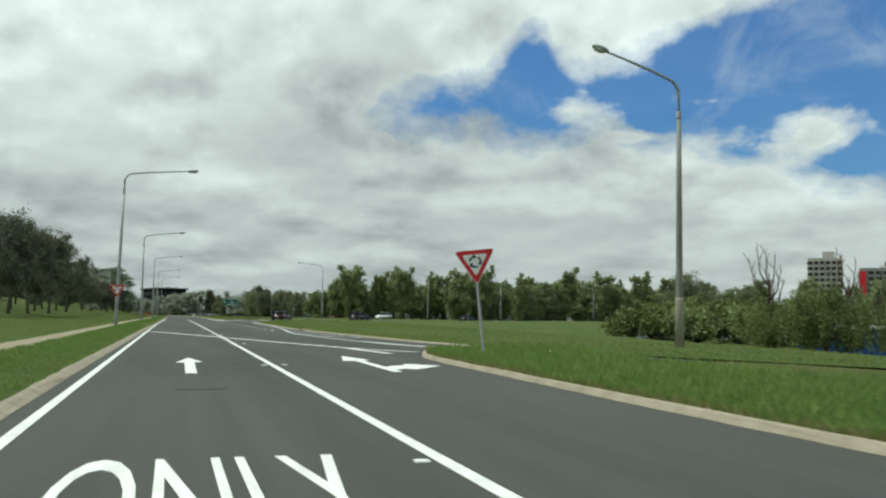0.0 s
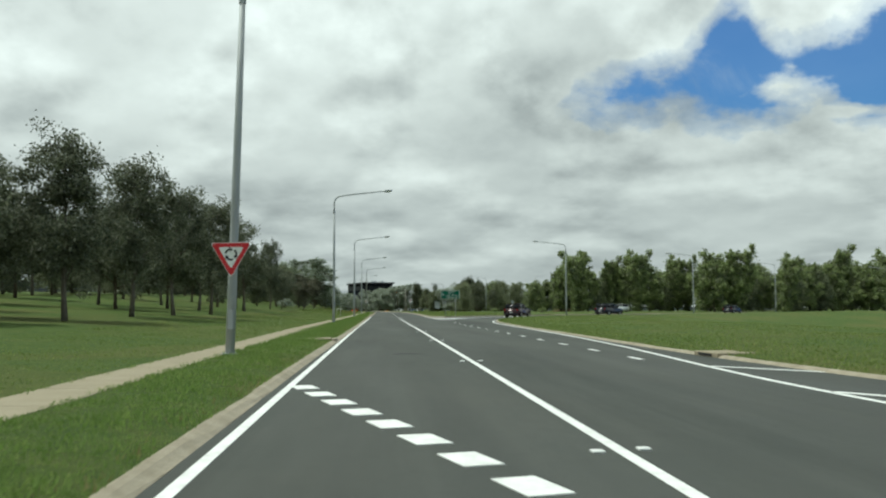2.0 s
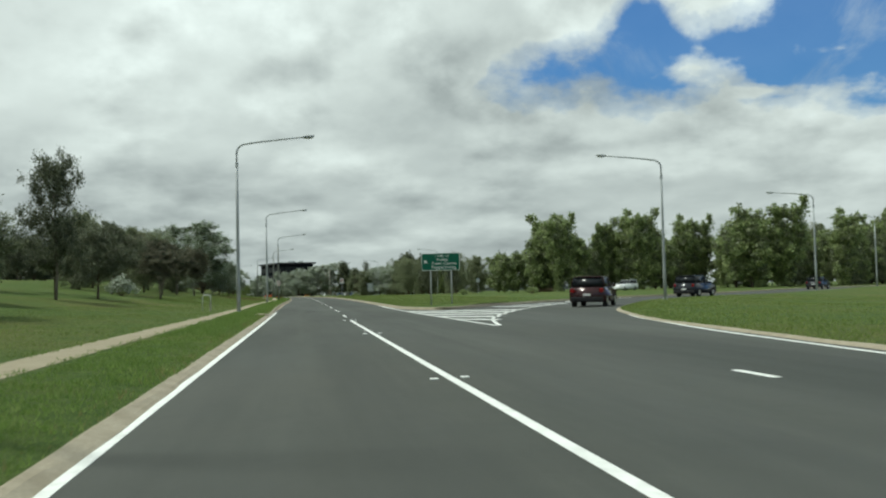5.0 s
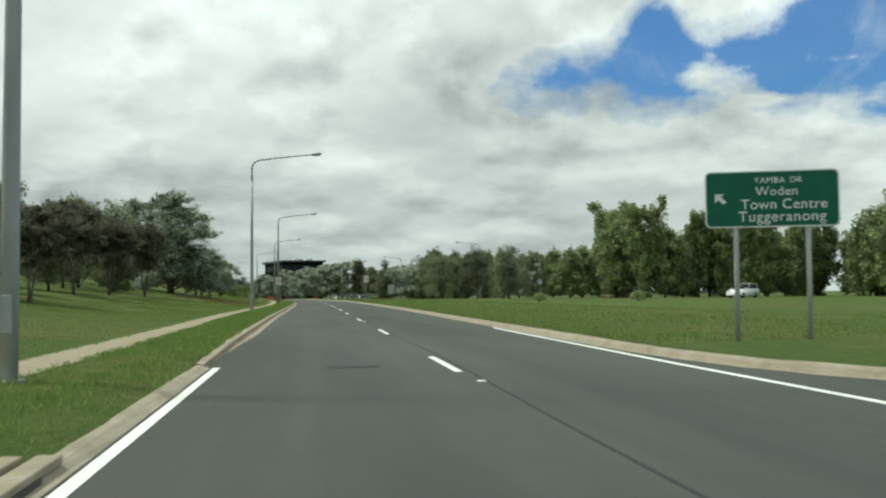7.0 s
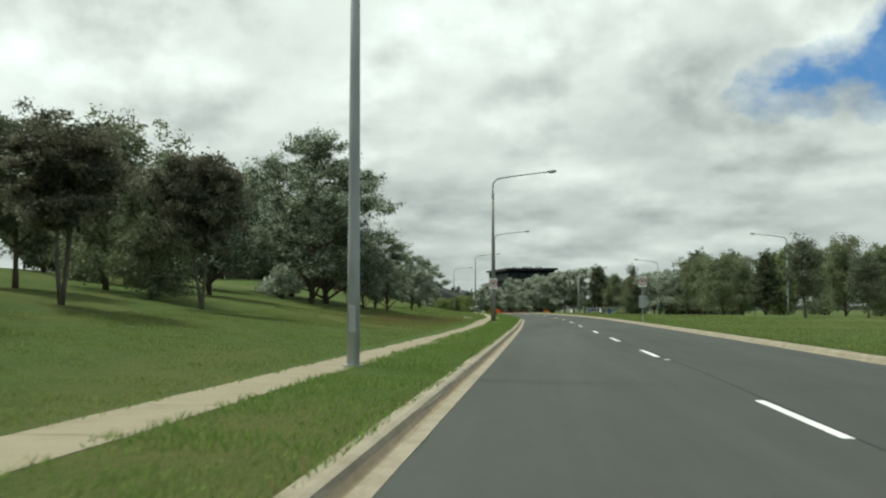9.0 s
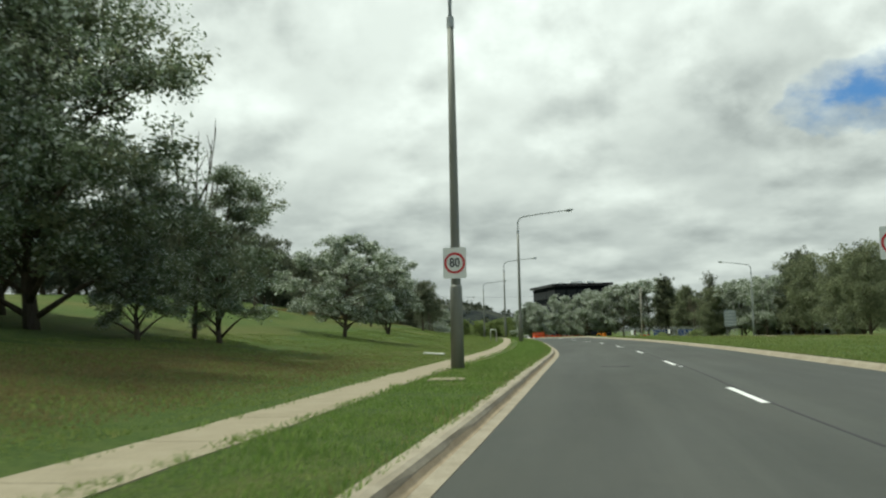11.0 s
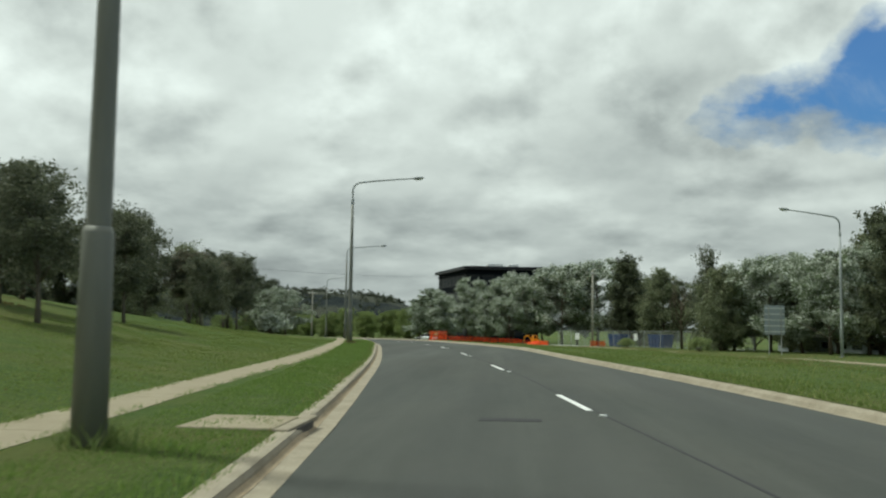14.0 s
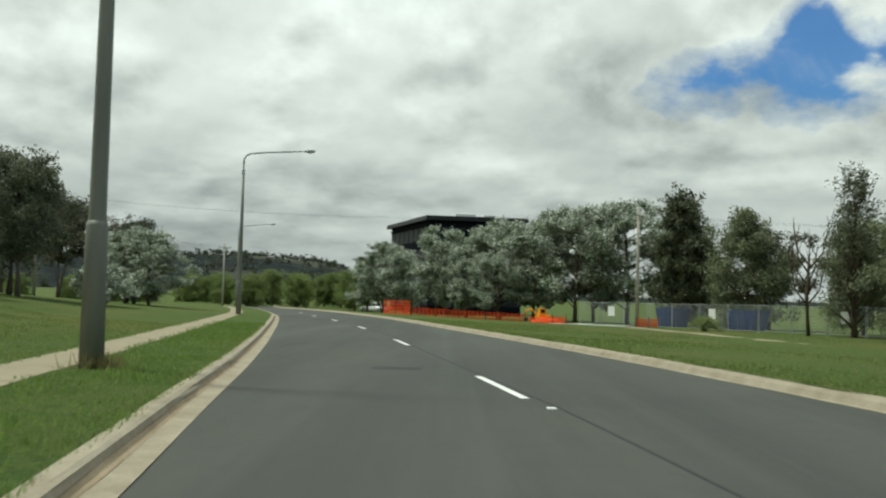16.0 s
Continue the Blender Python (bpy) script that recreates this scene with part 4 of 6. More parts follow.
for x in (-0.62, 0.62):
    bm = bmesh.new()
    rod(bm, (x, 0.07, -0.3), (x, 0.07, CZ + 0.4), 0.045, 0.045, 12)
    part("post", bm, POST, gs, "", True)
for z in (-0.3, 0.3):
    bm = bmesh.new()
    box(bm, (W * 0.9, 0.04, 0.05), (0, 0.045, CZ + z))
    part("rail", bm, STEEL, gs)
tagged(gs, "green direction sign with white lettering on two steel posts", "direction sign")


def sign_back(x, y, w, h, cz, rails, label, turn=0.0, post_z=None):
    z0 = right_z(x, y)
    root = empty("road_sign", pose(x, y, z0, 0, 0, turn))
    bm = bmesh.new()
    plate(bm, w, h, 0.05, 0.0, 0.02, 0, cz)
    part("panel", bm, SIGN_BACK, root, "bare aluminium back")
    for i in range(rails):
        bm = bmesh.new()
        box(bm, (w * 0.96, 0.035, 0.06), (0, -0.02, cz - h / 2 + h * (i + 0.5) / rails))
        part("rail", bm, SIGN_WHITE, root, "pale stiffening rail")
    for px in ((-w * 0.3, w * 0.3) if w > 0.9 else (0,)):
        bm = bmesh.new()
        rod(bm, (px, -0.06, -0.2), (px, -0.06, cz + h / 2 - 0.05), 0.04, 0.04, 10)
        part("post", bm, POST, root)
    return tagged(root, label, "road sign")


sign_back(19.9, 320.5, 1.5, 2.15, 2.55, 5, "back of a tall road sign with horizontal rails on two posts", 4)
sign_back(32.2, 236, 0.6, 0.7, 2.3, 1, "back of a small square sign before the trees")

# inlet pits, bike rails, lids
for y in (51.2, 120.6, 261.2):
    pit = empty("drain_inlet", pose(kerb_x(y), y, road_z(y)))
    bm = bmesh.new()
    box(bm, (1.0, 1.25, 0.10), (-0.52, 0, 0.10 if y > 129 else 0.075), 0, 0.02)
    part("lid", bm, PATHCON, pit, "pale concrete lid set in the grass")
    bm = bmesh.new()
    box(bm, (0.16, 1.5, 0.06), (0.09, 0, 0.125 if y > 129 else 0.075), 0, 0.015)
    part("lintel", bm, CONCRETE, pit)
    bm = bmesh.new()
    box(bm, (0.03, 0.85 if y > 129 else 0.5, 0.07 if y > 129 else 0.045), (0.168, 0, 0.085 if y > 129 else 0.038))
    part("opening", bm, SIGN_BLACK, pit, "dark slot in the kerb")
    tagged(pit, "concrete stormwater inlet with a dark slot in the kerb", "drain")
pit = empty("drain_inlet", pose(7.78, 41.0, 0.0, 0, 0, 3))
bm = bmesh.new()
box(bm, (0.9, 1.3, 0.12), (0.45, 0, 0.045), 0, 0.02)
part("lid", bm, PATHCON, pit)
bm = bmesh.new()
box(bm, (0.05, 0.7, 0.05), (0.0, 0, 0.055))
part("opening", bm, SIGN_BLACK, pit, "dark slot in the kerb")
tagged(pit, "concrete stormwater inlet at the corner of the island", "drain")
for x, y in ((-4.2, 128.9), (-5.8, 259.6)):
    root = empty("bike_rail", pose(x, y, left_z(x, y)))
    bm = bmesh.new()
    tube(bm, [(-0.21, 0, -0.1), (-0.21, 0, 0.76), (-0.19, 0, 0.84), (-0.13, 0, 0.88), (0.13, 0, 0.88), (0.19, 0, 0.84), (0.21, 0, 0.76), (0.21, 0, 0.30)], [0.026] * 8, 8)
    part("hoop", bm, SIGN_WHITE, root, "white bent steel hoop", True)
    bm = bmesh.new()
    box(bm, (0.09, 0.09, 0.62), (0.21, 0.0, 0.20), 0, 0.01)
    part("post", bm, TIMBER, root, "squat timber foot")
    tagged(root, "white bent rail and timber post beside the footpath", "rail")
for x, y, w, l in ((-4.35, 224.6, 0.70, 0.95), (-1.5, 208.75, 0.62, 0.62)):
    bm = bmesh.new()
    box(bm, (w, l, 0.16), (0, 0, -0.045), 0, 0.02)
    ob = part("pit_cover", bm, PITCON if x < -4 else PATHCON)
    ob.matrix_world = pose(x, y, left_z(x, y), 0, 4 if x < -4 else 0, 4)
    tagged(ob, "pale concrete pit cover lying in the grass", "pit cover")


# ---- trees ----
rng = np.random.default_rng(7)


def leaf_quads(centers, per, size, flat=0.75, shell=0.6, droop=0.0):
    """Leaf quads spread over ellipsoid clumps given as x, y, z, radius."""
    C = np.repeat(np.array(centers), per, axis=0)
    n = len(C)
    dirs = rng.normal(size=(n, 3))
    dirs /= np.linalg.norm(dirs, axis=1)[:, None]
    sub = 5
    ctr = rng.normal(size=(len(centers), sub, 3)) * np.array((1, 1, flat)) * 0.62
    pick = rng.integers(0, sub, n)
    off = ctr[np.repeat(np.arange(len(centers)), per), pick]
    rad = C[:, 3] * 0.62 * (0.25 + 0.95 * rng.random(n))
    P = C[:, :3] + off * C[:, 3:4] + dirs * rad[:, None] * np.array((1, 1, flat))
    P += rng.normal(size=(n, 3)) * C[:, 3:4] * 0.12
    if droop:
        P[:, 2] -= droop * rng.random(n) ** 2
    A = rng.normal(size=(n, 3))
    A[:, 2] -= droop * 1.5
    A /= np.linalg.norm(A, axis=1)[:, None]
    B = np.cross(A, rng.normal(size=(n, 3)) + dirs * 0.8)
    B /= np.linalg.norm(B, axis=1)[:, None] + 1e-6
    s = size * (0.55 + 0.9 * rng.random(n))[:, None]
    A, B = A * s, B * s * 0.42
    V = np.empty((n, 4, 3))
    V[:, 0], V[:, 1], V[:, 2], V[:, 3] = P - A, P + B, P + A, P - B
    return V.reshape(-1, 3), np.arange(n * 4).reshape(-1, 4)


def quads_object(name, V, F, mat, parent, label=""):
    me = bpy.data.meshes.new(name)
    me.vertices.add(len(V))
    me.vertices.foreach_set("co", V.astype(np.float32).ravel())
    k = F.shape[1]
    me.loops.add(F.size)
    me.loops.foreach_set("vertex_index", F.astype(np.int32).ravel())
    me.polygons.add(len(F))
    me.polygons.foreach_set("loop_start", np.arange(0, F.size, k, dtype=np.int32))
    me.update(calc_edges=True)
    me.materials.append(mat)
    ob = new(name, me)
    ob.parent = parent
    if label:
        ob["label"] = label
    return ob


def make_tree(H, spread, clean, clumps, per, leaf, leafmat, barkmat, name="tree", lean=0.0, flat=0.75, clump_r=(0.08, 0.13), stems=1, top=1.0, shell=0.55, droop=0.0, inner=None, cone=False):
    """A tree of height H at the origin: trunk with limbs, and a crown of leaf clumps. clean: bare share of the height."""
    root = empty(name)
    bm = bmesh.new()
    centers = []
    r0 = H * 0.0135 / math.sqrt(stems) + 0.02
    tips = []
    for s in range(stems):
        a = rng.random() * 6.28
        off = 0.0 if stems == 1 else 0.10 * H
        pts, rr = [], []
        wob = rng.normal(size=2) * 0.012 * H
        for k in range(7):
            f = k / 6
            pts.append((math.cos(a) * off * f * 1.6 + lean * H * f * f + wob[0] * math.sin(f * 4), math.sin(a) * off * f * 1.6 + wob[1] * math.sin(f * 5), H * 0.86 * f - 0.15 * (k == 0)))
            rr.append(r0 * (1.25 if k == 0 else 1) * (1 - 0.82 * f) + 0.008)
        tube(bm, pts, rr, 9)
        tips.append((pts, rr))
    part("trunk", bm, barkmat, root, "", True)
    bm = bmesh.new()
    per_stem = max(3, clumps // stems)
    for pts, rr in tips:
        for c in range(per_stem):
            f = clean + (1 - clean) * ((c + rng.random() * 0.8) / per_stem) * 0.98
            f = min(f, 0.985)
            i = min(5, int(f * 6 / 1.0))
            base = Vector(pts[i]).lerp(Vector(pts[i + 1]), f * 6 - i)
            prof = math.sin(math.pi * min(1.0, ((f - clean) / (1 - clean)) * 0.82 + 0.16)) ** 0.75
            if cone:
                prof = 0.12 + 0.95 * (1 - (f - clean) / (1 - clean)) ** 0.8
            a = c * 2.4 + rng.random() * 1.1
            R = spread * prof * (0.45 + 0.6 * rng.random()) * (0.6 if stems > 1 else 1.0)
            end = base + Vector((math.cos(a) * R, math.sin(a) * R, H * (0.03 + 0.10 * rng.random()) * top))
            end.z = min(end.z, H * 0.97)
            mid = base.lerp(end, 0.5) + Vector((0, 0, -0.012 * H))
            b0 = base - Vector((0, 0, 0.05 * H))
            tube(bm, [b0, mid, end], [max(0.012, rr[i] * 0.5), max(0.01, rr[i] * 0.3), 0.006], 5)
            r = H * (clump_r[0] + (clump_r[1] - clump_r[0]) * rng.random())
            centers.append((end.x, end.y, end.z, r))
            if rng.random() < 0.6:
                q = base.lerp(end, 0.6)
                centers.append((q.x + rng.normal() * 0.03 * H, q.y + rng.normal() * 0.03 * H, q.z + 0.03 * H, r * 0.75))
            if rng.random() < 0.7:
                centers.append((end.x + rng.normal() * r * 0.8, end.y + rng.normal() * r * 0.8, end.z + rng.normal() * r * 0.5, r * 0.8))
    tagged(part("limb", bm, barkmat, root, "", True), "", "", "", "stuff")
    V, F = leaf_quads(centers, per, leaf, flat, shell, droop)
    V[:, 2] = np.maximum(V[:, 2], 0.12)
    quads_object("crown", V, F, leafmat, root)
    # crown shade painted in colour: extra inner leaves, mostly in a darker leaf material
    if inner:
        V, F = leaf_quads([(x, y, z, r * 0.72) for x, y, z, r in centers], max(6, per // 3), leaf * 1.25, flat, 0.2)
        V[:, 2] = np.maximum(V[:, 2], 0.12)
        quads_object("inner_crown", V, F, inner, root, "inner leaves coloured darker to paint crown shade")
    return root


def make_bush(H, R, per, leaf, leafmat, name="bush", n=16):
    root = empty(name)
    bm = bmesh.new()
    centers = []
    for c in range(n):
        a, q = c * 2.4, math.sqrt((c + 0.5) / n)
        z = H * (0.28 + 0.55 * (1 - q * q) * (0.7 + 0.3 * rng.random()))
        e = (math.cos(a) * R * q, math.sin(a) * R * q, z)
        rod(bm, (0.0, 0.0, -0.1), e, 0.02 + 0.006 * H, 0.006, 5)
        centers.append((*e, H * (0.16 + 0.09 * rng.random())))
    tagged(part("stem", bm, BARK, root), "", "", "", "stuff")
    V, F = leaf_quads(centers, per, leaf, 0.8, 0.4)
    V[:, 2] = np.maximum(V[:, 2], 0.05)
    quads_object("crown", V, F, leafmat, root)
    return root


def make_bare(H, name="dead_tree", n=11):
    root = empty(name)
    bm = bmesh.new()
    tube(bm, [(0, 0, -0.2), (0.02 * H, 0, 0.3 * H), (0, 0.02 * H, 0.6 * H)], [0.022 * H, 0.017 * H, 0.012 * H], 9)
    part("trunk", bm, BARK, root, "", True)
    for c in range(n):
        a = c * 2.4 + rng.random()
        z = H * (0.22 + 0.36 * c / n)
        L = H * (0.28 + 0.2 * rng.random())
        e = Vector((math.cos(a) * L * 0.45, math.sin(a) * L * 0.45, z + L * 0.9))
        e.z = min(e.z, H)
        bm = bmesh.new()
        m = Vector((math.cos(a) * L * 0.3, math.sin(a) * L * 0.3, z + L * 0.3))
        tube(bm, [(0, 0.01 * H, z), m, e], [0.010 * H, 0.006 * H, 0.003 * H], 6)
        for k in range(3):
            s = m.lerp(e, 0.2 + 0.3 * k)
            tube(bm, [s, s + Vector((rng.normal() * 0.06 * H, rng.normal() * 0.06 * H, 0.09 * H))], [0.004 * H, 0.002 * H], 5)
        part("branch", bm, BARK, root, "", True)
    return root


KIND = {}
KIND["gum"] = [make_tree(9.5, 2.4, 0.27, 19, 420, 0.10, GUM, GUMBARK, "gum_tree", l, 0.75, (0.075, 0.13)) for l in (0.09, -0.06, 0.02)]
KIND["gumwide"] = [make_tree(8.5, 3.0, 0.26, 20, 380, 0.11, GUM, BARK, "gum_tree", l, 0.7, (0.08, 0.13), 1) for l in (0.02, -0.03)]
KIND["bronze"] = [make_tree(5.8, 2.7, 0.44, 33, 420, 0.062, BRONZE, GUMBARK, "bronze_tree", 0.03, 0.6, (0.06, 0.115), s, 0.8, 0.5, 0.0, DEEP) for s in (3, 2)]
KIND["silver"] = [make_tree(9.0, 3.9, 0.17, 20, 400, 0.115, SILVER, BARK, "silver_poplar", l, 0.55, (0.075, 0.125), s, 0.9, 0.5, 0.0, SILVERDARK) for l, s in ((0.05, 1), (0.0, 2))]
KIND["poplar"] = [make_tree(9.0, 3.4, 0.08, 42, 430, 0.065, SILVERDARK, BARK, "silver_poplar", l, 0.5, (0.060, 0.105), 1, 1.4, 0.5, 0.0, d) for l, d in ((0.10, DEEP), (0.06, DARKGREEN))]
KIND["dark"] = [make_tree(9.0, 2.6, 0.08, 26, 360, 0.115, DARKGREEN, BARK, "dark_tree", 0.0, 0.9, (0.085, 0.13), 1, t) for t in (0.6, 1.2)]
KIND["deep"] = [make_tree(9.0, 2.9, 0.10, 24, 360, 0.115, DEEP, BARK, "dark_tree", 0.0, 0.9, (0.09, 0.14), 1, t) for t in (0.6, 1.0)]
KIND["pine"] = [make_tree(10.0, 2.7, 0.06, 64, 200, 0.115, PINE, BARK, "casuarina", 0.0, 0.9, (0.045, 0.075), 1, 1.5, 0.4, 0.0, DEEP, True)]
KIND["sparse"] = [make_tree(10.0, 2.0, 0.12, 46, 90, 0.085, GUM, BARK, "young_poplar", 0.0, 0.9, (0.035, 0.075), 1, 1.7, 0.4, 0.0, None, True)]
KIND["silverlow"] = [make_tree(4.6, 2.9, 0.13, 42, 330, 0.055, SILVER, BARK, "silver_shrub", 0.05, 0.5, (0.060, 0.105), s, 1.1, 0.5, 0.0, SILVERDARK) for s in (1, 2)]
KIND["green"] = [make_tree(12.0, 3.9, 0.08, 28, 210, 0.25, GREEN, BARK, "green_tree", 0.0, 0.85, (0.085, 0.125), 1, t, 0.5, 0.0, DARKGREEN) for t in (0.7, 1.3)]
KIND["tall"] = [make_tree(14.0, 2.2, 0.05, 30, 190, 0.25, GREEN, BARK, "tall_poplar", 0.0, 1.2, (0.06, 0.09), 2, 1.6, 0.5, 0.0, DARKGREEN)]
KIND["lime"] = [make_tree(7.0, 2.8, 0.10, 30, 260, 0.12, LIME, BARK, "spring_tree", 0.0, 0.8, (0.10, 0.15), 1, 0.8)]
KIND["willow"] = [make_tree(3.3, 2.6, 0.30, 24, 190, 0.062, WILLOW, BARK, "willow", 0.0, 1.3, (0.07, 0.12), 3, 1.0, 0.3, 1.0)]
KIND["sapling"] = [make_tree(3.6, 0.6, 0.4, 9, 70, 0.12, GUM, BARK, "sapling", 0.0, 0.9, (0.06, 0.11))]
KIND["bush"] = [make_bush(2.0, 1.3, 170, 0.11, WILLOW), make_bush(1.9, 1.2, 170, 0.11, GREEN)]
KIND["silverbush"] = [make_bush(2.2, 1.2, 220, 0.10, SILVER)]
KIND["dead"] = [make_bare(8.0)]
HEIGHT = {"gum": 9.5, "gumwide": 8.5, "bronze": 5.8, "silver": 9.0, "poplar": 9.0, "dark": 9.0, "deep": 9.0, "sparse": 10.0, "silverlow": 4.6, "pine": 10.0, "green": 12.0, "tall": 14.0, "lime": 7.0, "willow": 3.3, "sapling": 3.6, "bush": 1.95, "silverbush": 2.2, "dead": 8.0}
LABEL = {"gum": "tall gum tree with a pale bare trunk and dark clumped crown", "gumwide": "spreading dark olive gum tree on the grass",
         "bronze": "forked tree with a bronze-olive umbrella crown on the slope", "silver": "silver-leaved poplar with white undersides turned by the wind",
         "poplar": "leaning poplar with dark green leaves and silvery undersides", "dark": "dense dark green tree in the belt", "deep": "very dark dense tree along the crest of the slope", "pine": "dark casuarina with feathery layered foliage", "sparse": "thin tall tree with a sparse pale crown", "silverlow": "low spreading silver-leaved tree branched from the ground",
         "green": "full green leafy tree in the row", "tall": "tall narrow green poplar", "lime": "bright yellow-green spring tree", "willow": "low weeping willow with yellow-green leaves",
         "sapling": "thin young tree with a sparse crown", "bush": "rounded green bush on the grass", "silverbush": "rounded silvery bush on the slope", "dead": "bare dead tree with grey upright branches"}
CAT = {"bush": "bush", "silverbush": "bush"}
used = set()
trng = random.Random(11)


def plant(kind, x, y, h, z=None, wide=1.0, variant=None, turn=None):
    if z is None:
        z = left_z(x, y) if x < kerb_x(min(y, 450)) else right_z(x, y) if y > 131 else island_z(x, y, 16)
    lst = KIND[kind]
    src = lst[trng.randrange(len(lst)) if variant is None else variant % len(lst)]
    s = h / HEIGHT[kind]
    m = pose(x, y, z - 0.03, 0, 0, trng.uniform(0, 360) if turn is None else turn) @ Matrix.Diagonal((s * wide, s * wide, s, 1))
    if src in used:
        ob = copy_thing(src, m)
        ob.matrix_basis = m
    else:
        used.add(src)
        ob = src
        ob.matrix_basis = m
    return tagged(ob, LABEL[kind], CAT.get(kind, "tree"), kind + " planting")


# the gum grove on the slope
for x, y, h, wd in ((-14.2, 64.6, 9.3, 0.95), (-13.4, 73.2, 9.3, 0.95), (-13.0, 82, 9.4, 0.9), (-12.3, 91.5, 9.7, 0.9), (-14.8, 100, 8.2, 1.0), (-12.3, 109, 9.5, 0.95), (-14.6, 119, 7.0, 1.0), (-12.3, 130, 8.9, 0.6)):
    plant("gum", x, y, h * 0.94, wide=wd)
for x, y, h in ((-18.6, 88.7, 8.5), (-19, 66, 8.6), (-24, 74, 8.8), (-17, 98, 8), (-22, 96, 8.5), (-20, 109, 8), (-16, 116, 7), (-27, 86, 9), (-30, 100, 9), (-26, 118, 8.6), (-21, 128, 7.6), (-33, 112, 9),
                (-17.5, 58, 8), (-23, 62, 8.6), (-29, 70, 9), (-34, 84, 9), (-38, 98, 9.5), (-20, 48, 7.5), (-27, 52, 8)):
    plant("gumwide" if trng.random() < 0.7 else "gum", x, y, h * 0.92)
for k in range(34):
    f = k / 33
    plant("dark" if k % 3 else "gumwide", -34 - 10 * trng.random() - 8 * math.sin(f * 9), 40 + 190 * f, 7.6 + 2.2 * trng.random() - 1.6 * (f > 0.55))
# smaller and bronze trees further on
for x, y, h, kd in ((-11.7, 137.8, 4.6, "gumwide"), (-15.5, 143, 5.2, "gumwide"), (-19, 137, 7.4, "dark"), (-10.4, 155.4, 4.3, "bronze"), (-14.5, 157, 6.2, "gumwide"), (-18.5, 163, 7.0, "dark"),
                    (-15.4, 164, 5.4, "bronze"), (-12.5, 171.7, 5.7, "bronze"), (-20, 176, 7.0, "dark"), (-12.1, 179.3, 5.2, "bronze"), (-16.2, 184, 5.6, "gumwide"), (-11.1, 187.1, 5.7, "bronze"), (-13.8, 189, 5.0, "dark"), (-14.8, 175, 5.0, "dark"),
                    (-17, 192, 7.0, "dark"), (-21, 200, 7.2, "dark"), (-15.5, 200, 6.8, "poplar"), (-18.5, 221, 9.6, "silver"), (-22, 212, 8.5, "dark"), (-25, 188, 7, "dark"), (-27, 205, 8.0, "dark")):
    plant(kd, x, y, h, wide=0.8 if y == 187.1 else 1.0)
plant("silverbush", -14.9, 211.0, 2.0)
plant("silverbush", -12.6, 150.5, 1.6)
plant("poplar", -12.4, 208.4, 9.9, wide=0.95, variant=0, turn=310)
plant("poplar", -12.8, 214.2, 9.0, wide=1.2, variant=1, turn=10)
plant("poplar", -16.0, 217.5, 9.6, wide=1.1, turn=200)
plant("poplar", -10.6, 215.4, 4.4, wide=0.9, variant=1, turn=20)
plant("poplar", -9.4, 217.9, 5.0, wide=0.9, variant=1, turn=350)
plant("dead", -10.3, 218.2, 7.0, wide=0.55, turn=40)
plant("silverlow", -9.7, 232.6, 4.5, wide=1.0, variant=0, turn=50)
plant("silverlow", -10.7, 246.2, 4.5, wide=1.0, variant=1, turn=140)
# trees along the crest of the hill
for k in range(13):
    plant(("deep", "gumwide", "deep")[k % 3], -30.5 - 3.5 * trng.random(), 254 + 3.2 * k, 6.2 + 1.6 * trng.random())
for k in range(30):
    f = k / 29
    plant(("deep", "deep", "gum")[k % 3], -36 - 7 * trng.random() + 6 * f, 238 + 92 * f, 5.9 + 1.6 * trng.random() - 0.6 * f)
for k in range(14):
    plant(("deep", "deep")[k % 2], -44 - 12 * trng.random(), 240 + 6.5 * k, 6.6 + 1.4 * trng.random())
for x, y, h, kd in ((-13.45, 276.8, 4.9, "gum"), (-12.4, 267.7, 3.6, "sapling"), (-17.6, 262, 4.4, "gumwide"), (-19.5, 258, 4.6, "gum"), (-20.5, 270, 4.5, "gumwide"), (-17.0, 281, 4.8, "gumwide"), (-15.2, 287, 4.4, "gum"),
                    (-21, 290, 6, "gumwide"), (-24, 281, 6.4, "dark"), (-17.7, 304, 4.2, "gum"), (-22, 300, 5.6, "gumwide"), (-25.5, 309, 6.6, "dark"), (-31, 326, 9.0, "gum"), (-28, 318, 7.6, "gumwide"),
                    (-26, 326, 6.4, "bronze"), (-24, 333, 7.0, "gum"), (-25.6, 335.5, 7.4, "gumwide"), (-29.5, 336, 7.4, "dark"), (-35, 332, 9, "gumwide"), (-40, 345, 9, "dark"), (-22.0, 338, 2.4, "silverbush"), (-24.0, 352, 5.0, "silverlow"), (-26.4, 354.5, 5.3, "silverlow"), (-29.7, 366, 7.4, "deep"), (-31.5, 369, 7.0, "gumwide"), (-33.5, 360, 7.6, "bronze"),
                    (-34, 352, 7.5, "gumwide"), (-44, 360, 8, "dark")):
    plant(kd, x, y, h)
for x, y in ((-16.2, 252), (-13.6, 254), (-19.5, 247.5), (-16.6, 268.5)):
    plant("sapling", x, y, 3.2 + trng.random())

